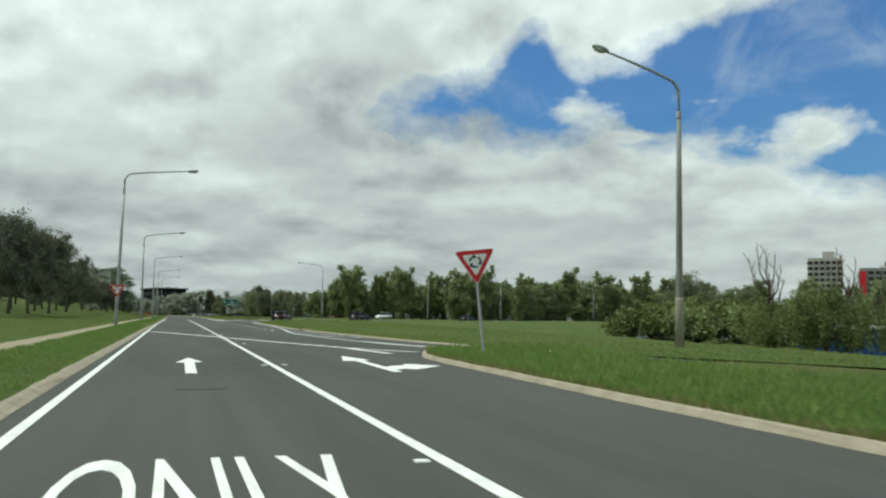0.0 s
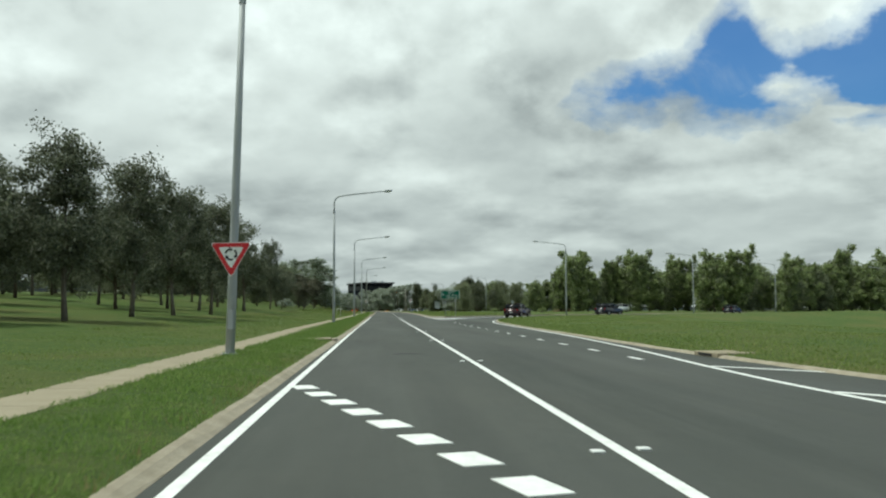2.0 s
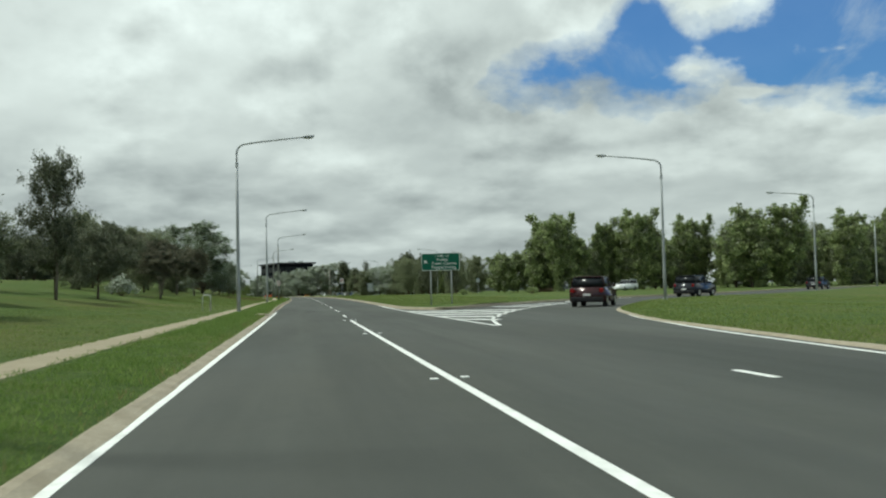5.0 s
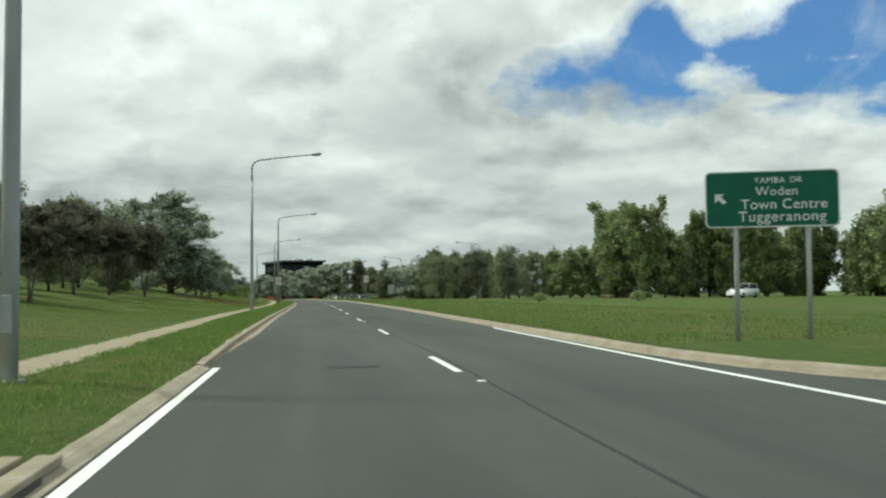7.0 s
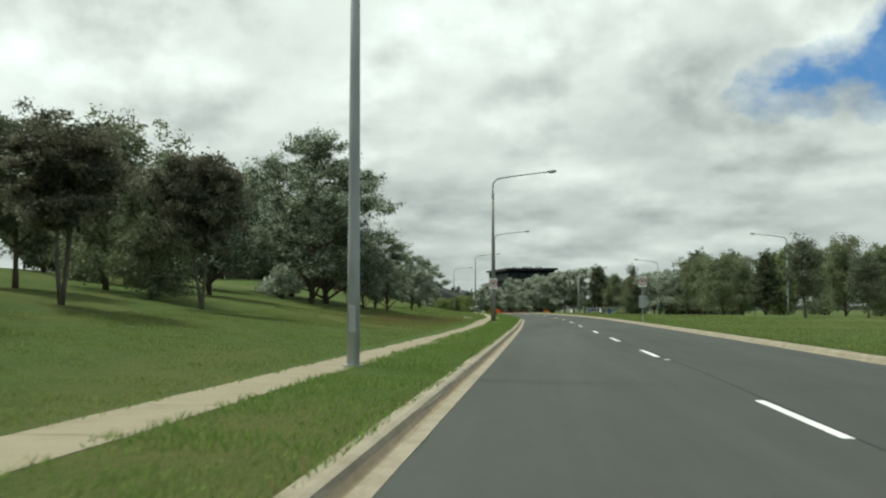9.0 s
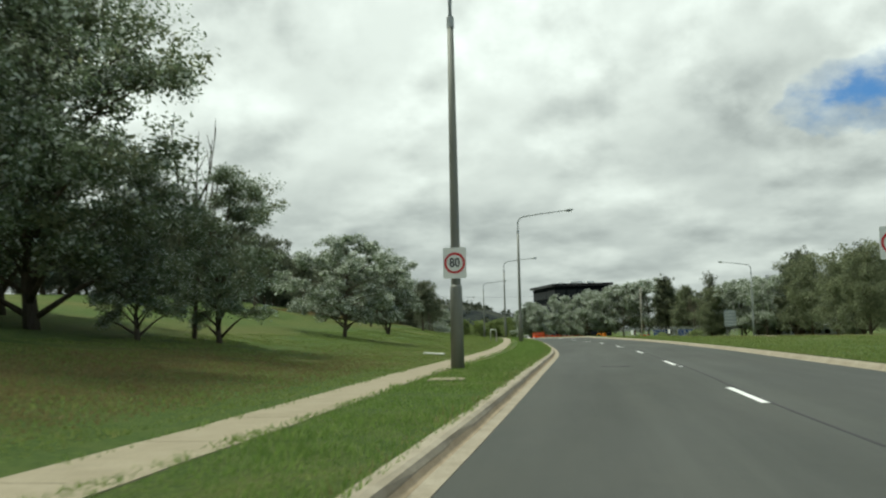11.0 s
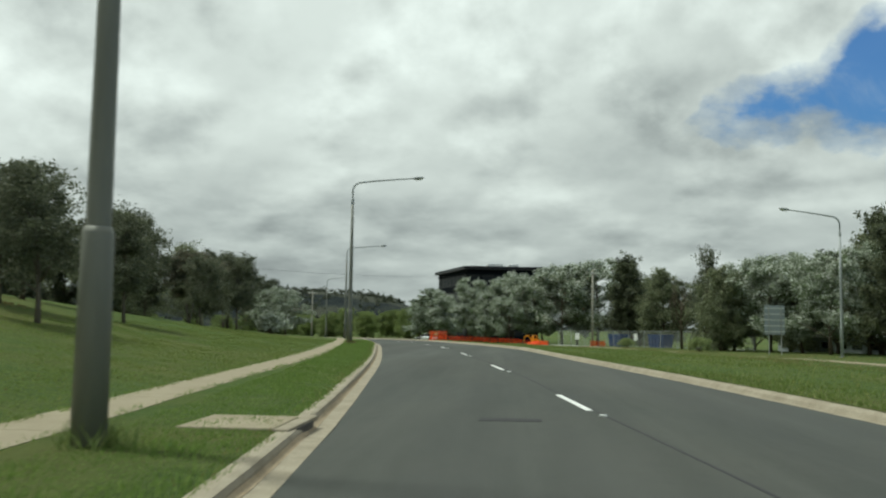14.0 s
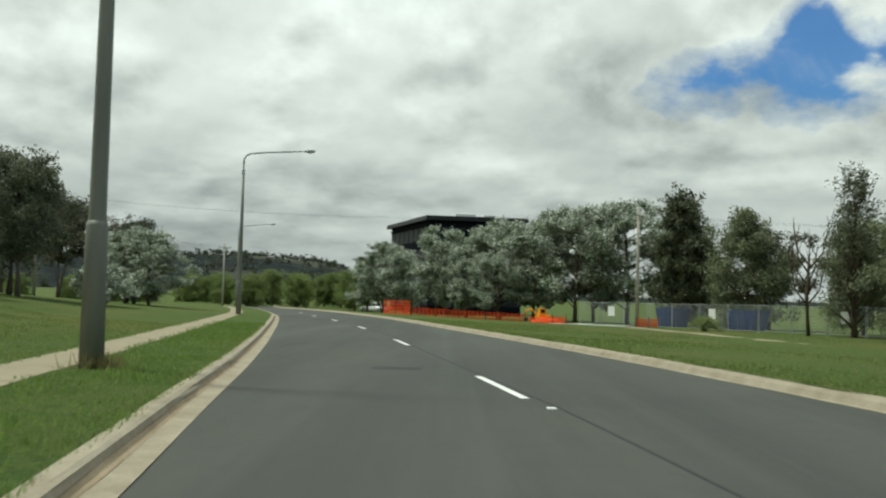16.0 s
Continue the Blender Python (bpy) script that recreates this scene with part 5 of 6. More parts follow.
# roundabout side: willows and bushes
for x, y, h in ((28.8, 20.5, 3.0), (28.4, 23.6, 2.6), (34, 21, 2.9), (38, 24, 3.0), (32.5, 26.5, 2.6)):
    plant("willow", x, y, h, wide=1.25)
plant("dead", 28.3, 24.0, 5.6, wide=0.9)
plant("dead", 30.2, 20.8, 5.4, wide=0.9)
plant("dead", 34.5, 22.6, 5.2, wide=0.9)
for x, y, h in ((51.0, 80.5, 4.0), (53.2, 79.6, 4.8), (55.4, 78, 4.2), (57.4, 77.2, 4.8), (59.2, 75.4, 4.6), (61, 74, 4.8), (63, 70, 4.6), (60, 66, 4.8), (57, 84, 5.0), (66, 82, 5.6), (62, 60, 4.8), (58, 54, 4.6), (64, 90, 6.0)):
    plant("bush", x, y, h, wide=0.95)
for x, y, h, kd in ((78, 112, 9.5, "dark"), (84, 106, 8.0, "dark"), (90, 99, 8.6, "green"), (97, 92, 8.6, "green"), (92, 78, 8.2, "dark"), (99, 66, 8.6, "green"), (88, 56, 7.6, "dark")):
    plant(kd, x, y, h)
# far belt beyond the slip road
for k in range(44):
    f = k / 43
    x = 74 + 120 * f
    y = float(np.interp(x, OUTER[:, 0], OUTER[:, 1])) + 14 + 12 * trng.random()
    plant(("green", "green", "tall", "dark")[k % 4], x, y, (10.4, 9.0, 12.0, 8.2)[k % 4] * (0.86 + 0.40 * trng.random()))
for k in range(26):
    f = k / 25
    x = 78 + 150 * f
    y = float(np.interp(x, OUTER[:, 0], OUTER[:, 1])) + 34 + 16 * trng.random()
    plant(("green", "dark")[k % 2], x, y, 10.5 + 2.5 * trng.random())
for k in range(15):
    plant(("green", "tall", "green", "dark", "tall")[k % 5], 45 + 2.9 * k, 236 + 8 * trng.random(), (10.2, 11.6, 9.6, 8.4, 12.4)[k % 5] * (0.92 + 0.2 * trng.random()), wide=0.9)
plant("tall", 60.2, 238.9, 13.2)
plant("tall", 52.1, 264.2, 14.4, wide=1.4)
plant("tall", 55.5, 271, 14.6, wide=1.2)
for k in range(18):
    plant(("dark", "green")[k % 2], 112 + 11 * k, 160 + 3 * trng.random() - 3.0 * k, 8 + 2 * trng.random())
# belt on the far side of the median
BELT = [(24.0, 238, 7.6, "gum"), (27, 231.5, 5.6, "gum"), (30, 246, 8.2, "dark"), (35, 251, 8, "dark"), (39, 245, 7.6, "green"), (44, 255, 8.4, "green"), (48, 246, 7.5, "dark"), (33, 262, 8.4, "dark"), (28, 268, 8.2, "pine"),
                    (24.5, 275, 8.4, "dark"), (28.5, 283, 8.6, "dark"), (33, 279, 9, "green"), (26.5, 293, 9, "dark"), (31, 300, 9.4, "pine"), (27, 306, 9.2, "dark"), (33, 312, 9.6, "dark"), (28, 318, 10.0, "pine"), (25.5, 325, 8.8, "silver")]
BELT += [(30, 329, 9.4, "dark"), (31.0, 329, 11.6, "pine"), (23.6, 334.5, 9.2, "silver"), (25.6, 332, 9.0, "silver"), (28.2, 331, 8.8, "poplar"), (19.4, 335, 7.6, "dark"), (21.4, 338.5, 8.0, "silver"), (27, 340, 9.0, "dark"), (33, 345, 9.6, "dark"),
         (20.8, 346.2, 10.4, "sparse"), (21.9, 348.5, 7.2, "dark"), (24, 352, 7.4, "dark"), (27, 352, 8.4, "poplar"), (18.6, 359.6, 9.2, "dark"), (21.2, 362, 8.0, "gumwide"), (15.5, 365.7, 10.9, "pine"), (17.4, 369, 8.6, "dark"), (12.7, 375, 12.2, "silver"),
         (8.0, 375.4, 11.6, "silver"), (10.4, 379.5, 10.6, "silver"), (19.5, 378, 9, "dark"), (4.6, 380.5, 10.4, "silver"), (1.6, 384.6, 10.6, "silver"), (-1.8, 387.5, 9.8, "silver"), (6.2, 388, 10.6, "silver"), (-5.0, 392, 9.6, "silver"), (-8.6, 398, 8.8, "silver"),
         (-11.6, 404, 8.8, "poplar"), (-14.0, 408, 8.2, "silver"), (1.0, 378.4, 7.2, "silver"), (-2.6, 383, 6.4, "silver"), (38, 325, 10, "dark"), (40, 308, 9.6, "dark"), (42, 290, 9.4, "dark"), (44, 272, 9, "green"),
         (50, 262, 10, "green"), (58, 256, 9.6, "dark"), (64, 262, 11, "green"), (72, 250, 11, "green")]
for x, y, h, kd in BELT:
    plant(kd, x, y, h * (0.9 if y < 300 else 1.0))
plant("dead", 18.4, 347.2, 8.0, wide=0.8)
for x, y, h in ((33.0, 201.4, 1.1), (23.8, 204.1, 1.0), (16.5, 330.5, 1.4), (13.5, 352.5, 1.2), (20.5, 338.0, 2.2)):
    plant("bush", x, y, h, variant=1)
# bright trees at the end of the road
for k in range(26):
    plant("lime", -78 + 2.4 * k + 2 * trng.random(), 432 + 24 * trng.random() - 0.4 * k, 2.6 + 0.1 * k + 1.6 * trng.random(), -1.8)
for k in range(14):
    plant("dark" if k % 2 else "gumwide", -60 - 7 * k, 380 + 12 * trng.random(), 6 + 2 * trng.random())


# ---- distance: hill, dark building, towers ----
def far_hill():
    V, F = [], []
    azs = np.linspace(-75, 30, 150)
    for a in azs:
        e = float(np.interp(a, [-75, -40, -24, -14, -10.5, -8, -6, -4.5, -2, 2, 8, 30], [1.2, 1.6, 1.9, 2.1, 2.05, 1.8, 1.4, 0.9, 0.3, 0.1, 0.1, 0.1]))
        e += 0.10 * noise.noise(Vector((a * 0.45, 0, 0))) + 0.05 * noise.noise(Vector((a * 2.2, 4, 0)))
        for k in range(9):
            f = k / 8
            d = 1000 + 560 * f
            h = 1500 * math.tan(radians(e)) * (1 - (1 - f) ** 2.2) - 3.2 * (1 - f) - 0.5
            h += 4 * noise.noise(Vector((a * 0.8, f * 7, 2))) * f * (1 - f) * 3
            V.append((d * math.sin(radians(a)), 290 + d * math.cos(radians(a)), h))
    for i in range(len(azs) - 1):
        F += [(i * 9 + j, (i + 1) * 9 + j, (i + 1) * 9 + j + 1, i * 9 + j + 1) for j in range(8)]
    m = Mat("wooded_hillside", 0.95, 0.0, 0.1)
    n1, n2 = m.noise(0.035, 7, 0.7), m.noise(0.006, 5, 0.6)
    c = m.ramp(n1, [(0.38, (0.005, 0.009, 0.011)), (0.55, (0.014, 0.021, 0.021)), (0.70, (0.060, 0.066, 0.044))])
    c = m.mix(m.ramp(n2, [(0.52, 0.0), (0.62, 0.75)]), c, (0.070, 0.074, 0.052))
    m.base(c)
    m.bump(n1, 1.0, 6.0)
    ob = tagged(mesh_object("wooded_hill", V, F, m.m, None, "", True), "distant dark wooded hill with scattered trees along its ridge", "hill", "", "structure")
    # ridge trees as one stand
    cen = []
    for a in np.arange(-40, -4, 0.24):
        e = float(np.interp(a, [-40, -24, -14, -10.5, -8, -6, -4.5, -2, 4], [1.6, 1.9, 2.1, 2.05, 1.8, 1.4, 0.9, 0.3, 0.1]))
        if rng.random() < 0.55:
            continue
        d = 1520 + 30 * rng.random()
        cen.append((d * math.sin(radians(a)), 290 + d * math.cos(radians(a)), 1500 * math.tan(radians(e)) + 2 + 2 * rng.random(), 2.2 + 3.2 * rng.random()))
    for k in range(900):
        a, f = -40 + 40 * rng.random(), rng.random() ** 0.8
        if noise.noise(Vector((a * 0.6, f * 4, 5))) < -0.05:
            continue
        e = float(np.interp(a, [-40, -24, -14, -10.5, -8, -6, -4.5, -2, 4], [1.6, 1.9, 2.1, 2.05, 1.8, 1.4, 0.9, 0.3, 0.1]))
        d = 1000 + 560 * f
        cen.append((d * math.sin(radians(a)), 290 + d * math.cos(radians(a)), 1500 * math.tan(radians(e)) * (1 - (1 - f) ** 2.2) - 3.2 * (1 - f) + 1.5, 2.6 + 3.6 * rng.random()))
    V, F = leaf_quads(cen, 40, 1.9, 0.8, 0.3)
    st = quads_object("ridge_trees", V, F, DEEP, None)
    tagged(st, "scattered far small trees over the hill and its ridge", "trees", "", "stuff")


far_hill()


def office_building():
    root = empty("office_building", pose(-6.4, 420.0, -2.0, 0, 0, 0))
    H = 13.6
    A, B, C = Vector((0, 0)), Vector((13.2, 1.2)), Vector((-6.6, 21.6))
    D = B + C
    bm = bmesh.new()
    prism(bm, [(p.x, p.y) for p in (A, B, D, C)], 0, H)
    part("wall", bm, BLACKCLAD, root, "dark grey-black cladding")
    bm = bmesh.new()
    o = [(p.x, p.y) for p in (A + Vector((-0.5, -0.9)), B + Vector((0.9, -0.5)), D + Vector((0.5, 0.9)), C + Vector((-0.9, 0.5)))]
    prism(bm, o, H - 0.05, H + 0.55)
    part("roof", bm, SIGN_BLACK, root, "thin dark projecting roof edge")
    for s, e in ((A, B), (C, A)):
        d = (e - s)
        L = d.length
        d.normalize()
        n = Vector((d.y, -d.x))
        for st in range(4):
            z = 1.2 + st * 3.1
            k = int(L / 2.6)
            for i in range(k):
                c = s + d * (L * (i + 0.5) / k) + n * 0.03
                bm = bmesh.new()
                box(bm, (L / k - 0.35, 0.1, 1.9), (c.x, c.y, z + 1.2), math.degrees(math.atan2(d.y, d.x)))
                part("window", bm, OFFICEGLASS, root)
            bm = bmesh.new()
            c = s + d * L / 2 + n * 0.12
            box(bm, (L, 0.2, 0.25), (c.x, c.y, z + 2.5), math.degrees(math.atan2(d.y, d.x)))
            part("spandrel", bm, BLACKCLAD, root)
    for x, y, w in ((5, 5, 3), (8.5, 6, 1.8), (1, 9, 1.5)):
        bm = bmesh.new()
        box(bm, (w, 2, 0.8), (x, y, H + 0.9), 11, 0.1)
        part("plant_room", bm, ROOFWHITE, root, "pale rooftop plant box")
    tagged(root, "dark flat-roofed office building behind silver trees", "building")


office_building()


def tower(x, y, w, d, h, floors, bays, turn, wallmat, red=False):
    root = empty("apartment_tower", pose(x, y, -3, 0, 0, turn))
    bm = bmesh.new()
    box(bm, (w, d, h), (0, 0, h / 2))
    part("wall", bm, wallmat, root)
    bm = bmesh.new()
    box(bm, (w * 0.35, d * 0.5, 4), (w * 0.1, 0, h + 2))
    part("roof_plant", bm, wallmat, root)
    for f in range(floors):
        z = h * (f + 0.6) / (floors + 0.4)
        for side, (n, L) in enumerate(((bays, w), (max(2, bays - 2), d))):
            for b in range(n):
                p = L * ((b + 0.5) / n - 0.5)
                bm = bmesh.new()
                if side == 0:
                    box(bm, (L / n * 0.74, 0.5, h / floors * 0.5), (p, -d / 2 - 0.02, z))
                else:
                    box(bm, (0.5, L / n * 0.74, h / floors * 0.5), (-w / 2 - 0.02, p, z))
                part("window", bm, GLASS, root)
    if red:
        bm = bmesh.new()
        box(bm, (w * 0.11, 1.0, h * 0.9), (-w * 0.45, -d / 2 - 0.4, h * 0.5))
        part("panel", bm, SIGN_RED, root, "dark red facade strip")
    tagged(root, "distant pale concrete apartment tower with rows of dark windows" if not red else "distant grey apartment block with a red strip", "building")


tower(372, 442, 19, 14, 42, 12, 6, -40, BRICK)
tower(424, 448, 34, 20, 38, 10, 8, -40, plain("block_grey", (0.24, 0.24, 0.24), 0.8, 0, 0.1, 0.3), True)
tower(470, 430, 30, 20, 36, 9, 8, -40, BRICK)


def low_shed(x, y, w, d, h, turn, label, front=None):
    root = empty("shed", pose(x, y, right_z(x, y) - 0.1 if y > 131 else island_z(x, y, 16) - 0.1, 0, 0, turn))
    bm = bmesh.new()
    box(bm, (w, d, h), (0, 0, h / 2), 0, 0.03)
    part("wall", bm, front or SIGN_BACK, root)
    bm = bmesh.new()
    box(bm, (w + 0.6, d + 0.6, 0.22), (0, 0, h + 0.1), 0, 0.03)
    part("roof", bm, ROOFWHITE, root, "white flat roof")
    for i in range(int(w / 2)):
        bm = bmesh.new()
        box(bm, (1.2, 0.06, h * 0.4), (-w / 2 + 1 + i * 2, -d / 2 - 0.02, h * 0.55))
        part("window", bm, GLASS, root)
    tagged(root, label, "shed")


low_shed(73, 92, 26, 5, 3.2, -42, "long low shed with a white roof behind the bushes")
low_shed(40, 31, 7, 2.4, 1.7, -45, "low blue shed with a white roof beyond willows", BLUE)
low_shed(33, 336, 20, 5, 1.5, -70, "long low white-roofed shed behind the trees")


# ---- power pole and wires ----
def power_pole(x, y, z, h, turn):
    root = empty("power_pole", pose(x, y, z, 0, 0, turn))
    bm = bmesh.new()
    tube(bm, [(0, 0, -0.3), (0, 0, h * 0.5), (0, 0, h)], [0.15, 0.125, 0.10], 12)
    part("pole", bm, TIMBER, root, "grey weathered timber", True)
    bm = bmesh.new()
    box(bm, (1.7, 0.09, 0.11), (0, -0.12, h - 0.5), 0, 0.01)
    part("crossarm", bm, TIMBER, root)
    for px in (-0.75, -0.3, 0.3, 0.75):
        bm = bmesh.new()
        rod(bm, (px, -0.12, h - 0.45), (px, -0.12, h - 0.28), 0.035, 0.05, 8)
        part("insulator", bm, SIGN_WHITE, root)
    tagged(root, "weathered grey timber power pole with a crossarm", "power pole", "power poles")


PP = [(10.6, 360.5, right_z(10.6, 360.5), 9.0, 62), (-38, 366, left_z(-38, 366), 9.0, 62), (-33, 410, -1.6, 8.5, 30), (46, 350, right_z(46, 350), 9, 62)]
for p in PP:
    power_pole(*p)
for i, (p, q) in enumerate(((PP[0], PP[1]), (PP[0], PP[3]), (PP[1], PP[2]))):
    for off in (-0.7, 0.7):
        bm = bmesh.new()
        pts = []
        for k in range(13):
            f = k / 12
            pts.append((p[0] + (q[0] - p[0]) * f + off * 0.5, p[1] + (q[1] - p[1]) * f + off, p[2] + p[3] - 0.25 + (q[2] + q[3] - p[2] - p[3]) * f - 1.1 * 4 * f * (1 - f)))
        tube(bm, pts, [0.005] * 13, 5)
        tagged(part("power_line", bm, SIGN_BLACK, None, "", True), "thin black overhead wire sagging between poles", "wire", "overhead wires")


# ---- roadworks ----
def orange_net(pts, h, label):
    root = empty("barrier_net", pose(pts[0][0], pts[0][1], right_z(*pts[0])))
    for i in range(len(pts) - 1):
        (x0, y0), (x1, y1) = pts[i], pts[i + 1]
        a, b = Vector((x0 - pts[0][0], y0 - pts[0][1], right_z(x0, y0) - right_z(*pts[0]))), Vector((x1 - pts[0][0], y1 - pts[0][1], right_z(x1, y1) - right_z(*pts[0])))
        bm = bmesh.new()
        for r in range(5):
            z = 0.12 + (h - 0.15) * r / 4
            sag = 0.08 * math.sin(r + i)
            p, q = a + Vector((0, 0, z)), b + Vector((0, 0, z))
            mid = (p + q) / 2 + Vector((0, 0.05, -0.05 + sag * 0.3))
            for s, e in ((p, mid), (mid, q)):
                d = e - s
                box(bm, (d.length, 0.012, h / 18), tuple((s + e) / 2), math.degrees(math.atan2(d.y, d.x)))
        n = 9
        for k in range(n + 1):
            c = a.lerp(b, k / n)
            box(bm, (0.045, 0.014, h - 0.1), (c.x, c.y, c.z + h / 2), math.degrees(math.atan2((b - a).y, (b - a).x)))
        part("mesh_panel", bm, ORANGE, root, "orange plastic netting")
        bm = bmesh.new()
        rod(bm, tuple(a - Vector((0, 0, 0.3))), tuple(a + Vector((0, 0, h + 0.15))), 0.03, 0.03, 6)
        part("post", bm, SIGN_BLACK, root)
    tagged(root, label, "barrier")


orange_net([(2.6, 366.5), (-0.6, 368), (-3.8, 369.5), (-7.0, 371.5), (-9.6, 374)], 0.75, "sagging orange safety netting along the roadworks")
orange_net([(5.6, 363.6), (4.6, 364.2), (2.8, 365.4)], 0.6, "low orange netting beside the digger")
orange_net([(10.1, 358.3), (11.0, 358.2), (11.9, 359.2)], 0.7, "short orange netting round the power pole")
orange_net([(-7.0, 369.6), (-8.4, 371.2), (-9.6, 373.6)], 1.25, "peaked orange netting at the roadside")


def excavator(m):
    root = empty("excavator", m)
    for s in (-0.75, 0.75):
        bm = bmesh.new()
        box(bm, (2.6, 0.45, 0.6), (0, s, 0.3), 0, 0.2)
        part("track", bm, RUBBER, root, "black rubber track")
    bm = bmesh.new()
    box(bm, (2.1, 1.7, 0.8), (-0.1, 0, 1.0), 0, 0.15)
    part("body", bm, YELLOW, root, "orange-yellow body")
    bm = bmesh.new()
    box(bm, (1.1, 0.9, 1.05), (0.3, 0.35, 1.85), 0, 0.08)
    cab = part("cab", bm, YELLOW, root)
    bm = bmesh.new()
    box(bm, (0.8, 0.94, 0.6), (0.32, 0.35, 1.98))
    part("cab_window", bm, GLASS, cab)
    bm = bmesh.new()
    tube(bm, [(0.8, -0.3, 1.1), (1.8, -0.3, 2.3), (2.8, -0.3, 2.0)], [0.16, 0.15, 0.11], 6)
    part("boom", bm, YELLOW, root)
    bm = bmesh.new()
    tube(bm, [(2.8, -0.3, 2.0), (2.9, -0.3, 0.9)], [0.11, 0.09], 6)
    part("stick", bm, YELLOW, root)
    bm = bmesh.new()
    box(bm, (0.5, 0.7, 0.5), (2.85, -0.3, 0.6), 0, 0.12)
    part("bucket", bm, RUBBER, root)
    tagged(root, "orange-yellow excavator parked at the roadworks", "excavator")


excavator(pose(4.2, 368.0, right_z(4.2, 368.0), 0, 0, 200) @ Matrix.Diagonal((0.52, 0.52, 0.52, 1)))


def spoil_heap(x, y, r, h, mat, label):
    bm = bmesh.new()
    bmesh.ops.create_uvsphere(bm, u_segments=24, v_segments=12, radius=1.0)
    for v in bm.verts:
        k = 1 + 0.25 * noise.noise(v.co * 2.2)
        v.co = Vector((v.co.x * r * k, v.co.y * r * 0.7 * k, max(-0.15, v.co.z) * h * k))
    ob = part("spoil_mound", bm, mat, None, "", True)
    ob.matrix_world = pose(x, y, right_z(x, y))
    tagged(ob, label, "heap")


spoil_heap(4.4, 366.4, 1.3, 0.5, ORANGE, "low mound under bright orange sheeting")
spoil_heap(46, 244, 2.6, 0.9, DIRT, "heap of reddish-brown earth before the trees")


def mesh_fence(pts, label):
    root = empty("mesh_fence", pose(pts[0][0], pts[0][1], right_z(*pts[0])))
    base = Vector((pts[0][0], pts[0][1], right_z(*pts[0])))
    for i in range(len(pts) - 1):
        a, b = (Vector((p[0], p[1], right_z(*p))) - base for p in (pts[i], pts[i + 1]))
        n = max(1, round((b - a).length / 2.4))
        for k in range(n):
            p, q = a.lerp(b, k / n), a.lerp(b, (k + 1) / n)
            bm = bmesh.new()
            for z in (0.1, 1.8):
                rod(bm, p + Vector((0, 0, z)), q + Vector((0, 0, z)), 0.02, 0.02, 5)
            for e in (p.lerp(q, 0.02), p.lerp(q, 0.98)):
                rod(bm, e - Vector((0, 0, 0.1)), e + Vector((0, 0, 1.85)), 0.022, 0.022, 5)
            panel = part("fence_panel", bm, STEEL, root)
            bm = bmesh.new()
            for j in range(1, 22):
                e = p.lerp(q, j / 22)
                rod(bm, e + Vector((0, 0, 0.1)), e + Vector((0, 0, 1.8)), 0.006, 0.006, 3, False)
            for j in range(1, 9):
                rod(bm, p + Vector((0, 0, 0.1 + 0.19 * j)), q + Vector((0, 0, 0.1 + 0.19 * j)), 0.006, 0.006, 3, False)
            part("wire_mesh", bm, STEEL, panel)
            if k % 3 == 1:
                bm = bmesh.new()
                c = p.lerp(q, 0.45)
                d = q - p
                box(bm, (0.6, 0.02, 0.75), (c.x, c.y - 0.04, c.z + 1.15), math.degrees(math.atan2(d.y, d.x)), 0.005)
                part("notice", bm, SIGN_WHITE, panel, "small white notice board")
    tagged(root, label, "fence")


mesh_fence([(6.8, 364.5), (12.8, 358.6), (18.5, 350.2), (24, 341)], "temporary steel mesh fence with white notices before the trees")
for x, y, w in ((17.9, 357.0, 2.6), (14.0, 363.2, 2.2)):
    root = empty("skip_bin", pose(x, y, right_z(x, y), 0, 0, -55))
    bm = bmesh.new()
    V = [(-w / 2 + 0.25, -0.7, 0), (w / 2 - 0.25, -0.7, 0), (w / 2 - 0.25, 0.7, 0), (-w / 2 + 0.25, 0.7, 0), (-w / 2, -0.8, 1.5), (w / 2, -0.8, 1.5), (w / 2, 0.8, 1.5), (-w / 2, 0.8, 1.5)]
    vs = [bm.verts.new(v) for v in V]
    for f in ((3, 2, 1, 0), (0, 1, 5, 4), (1, 2, 6, 5), (2, 3, 7, 6), (3, 0, 4, 7)):
        bm.faces.new([vs[i] for i in f])
    bmesh.ops.solidify(bm, geom=bm.faces[:], thickness=0.05)
    part("body", bm, BLUE, root)
    for k in range(4):
        bm = bmesh.new()
        box(bm, (0.08, 0.08, 1.45), (-w / 2 + 0.5 + k * (w - 1) / 3, -0.80, 0.76))
        part("rib", bm, BLUE, root)
    tagged(root, "blue steel skip bin behind the mesh fence", "skip")


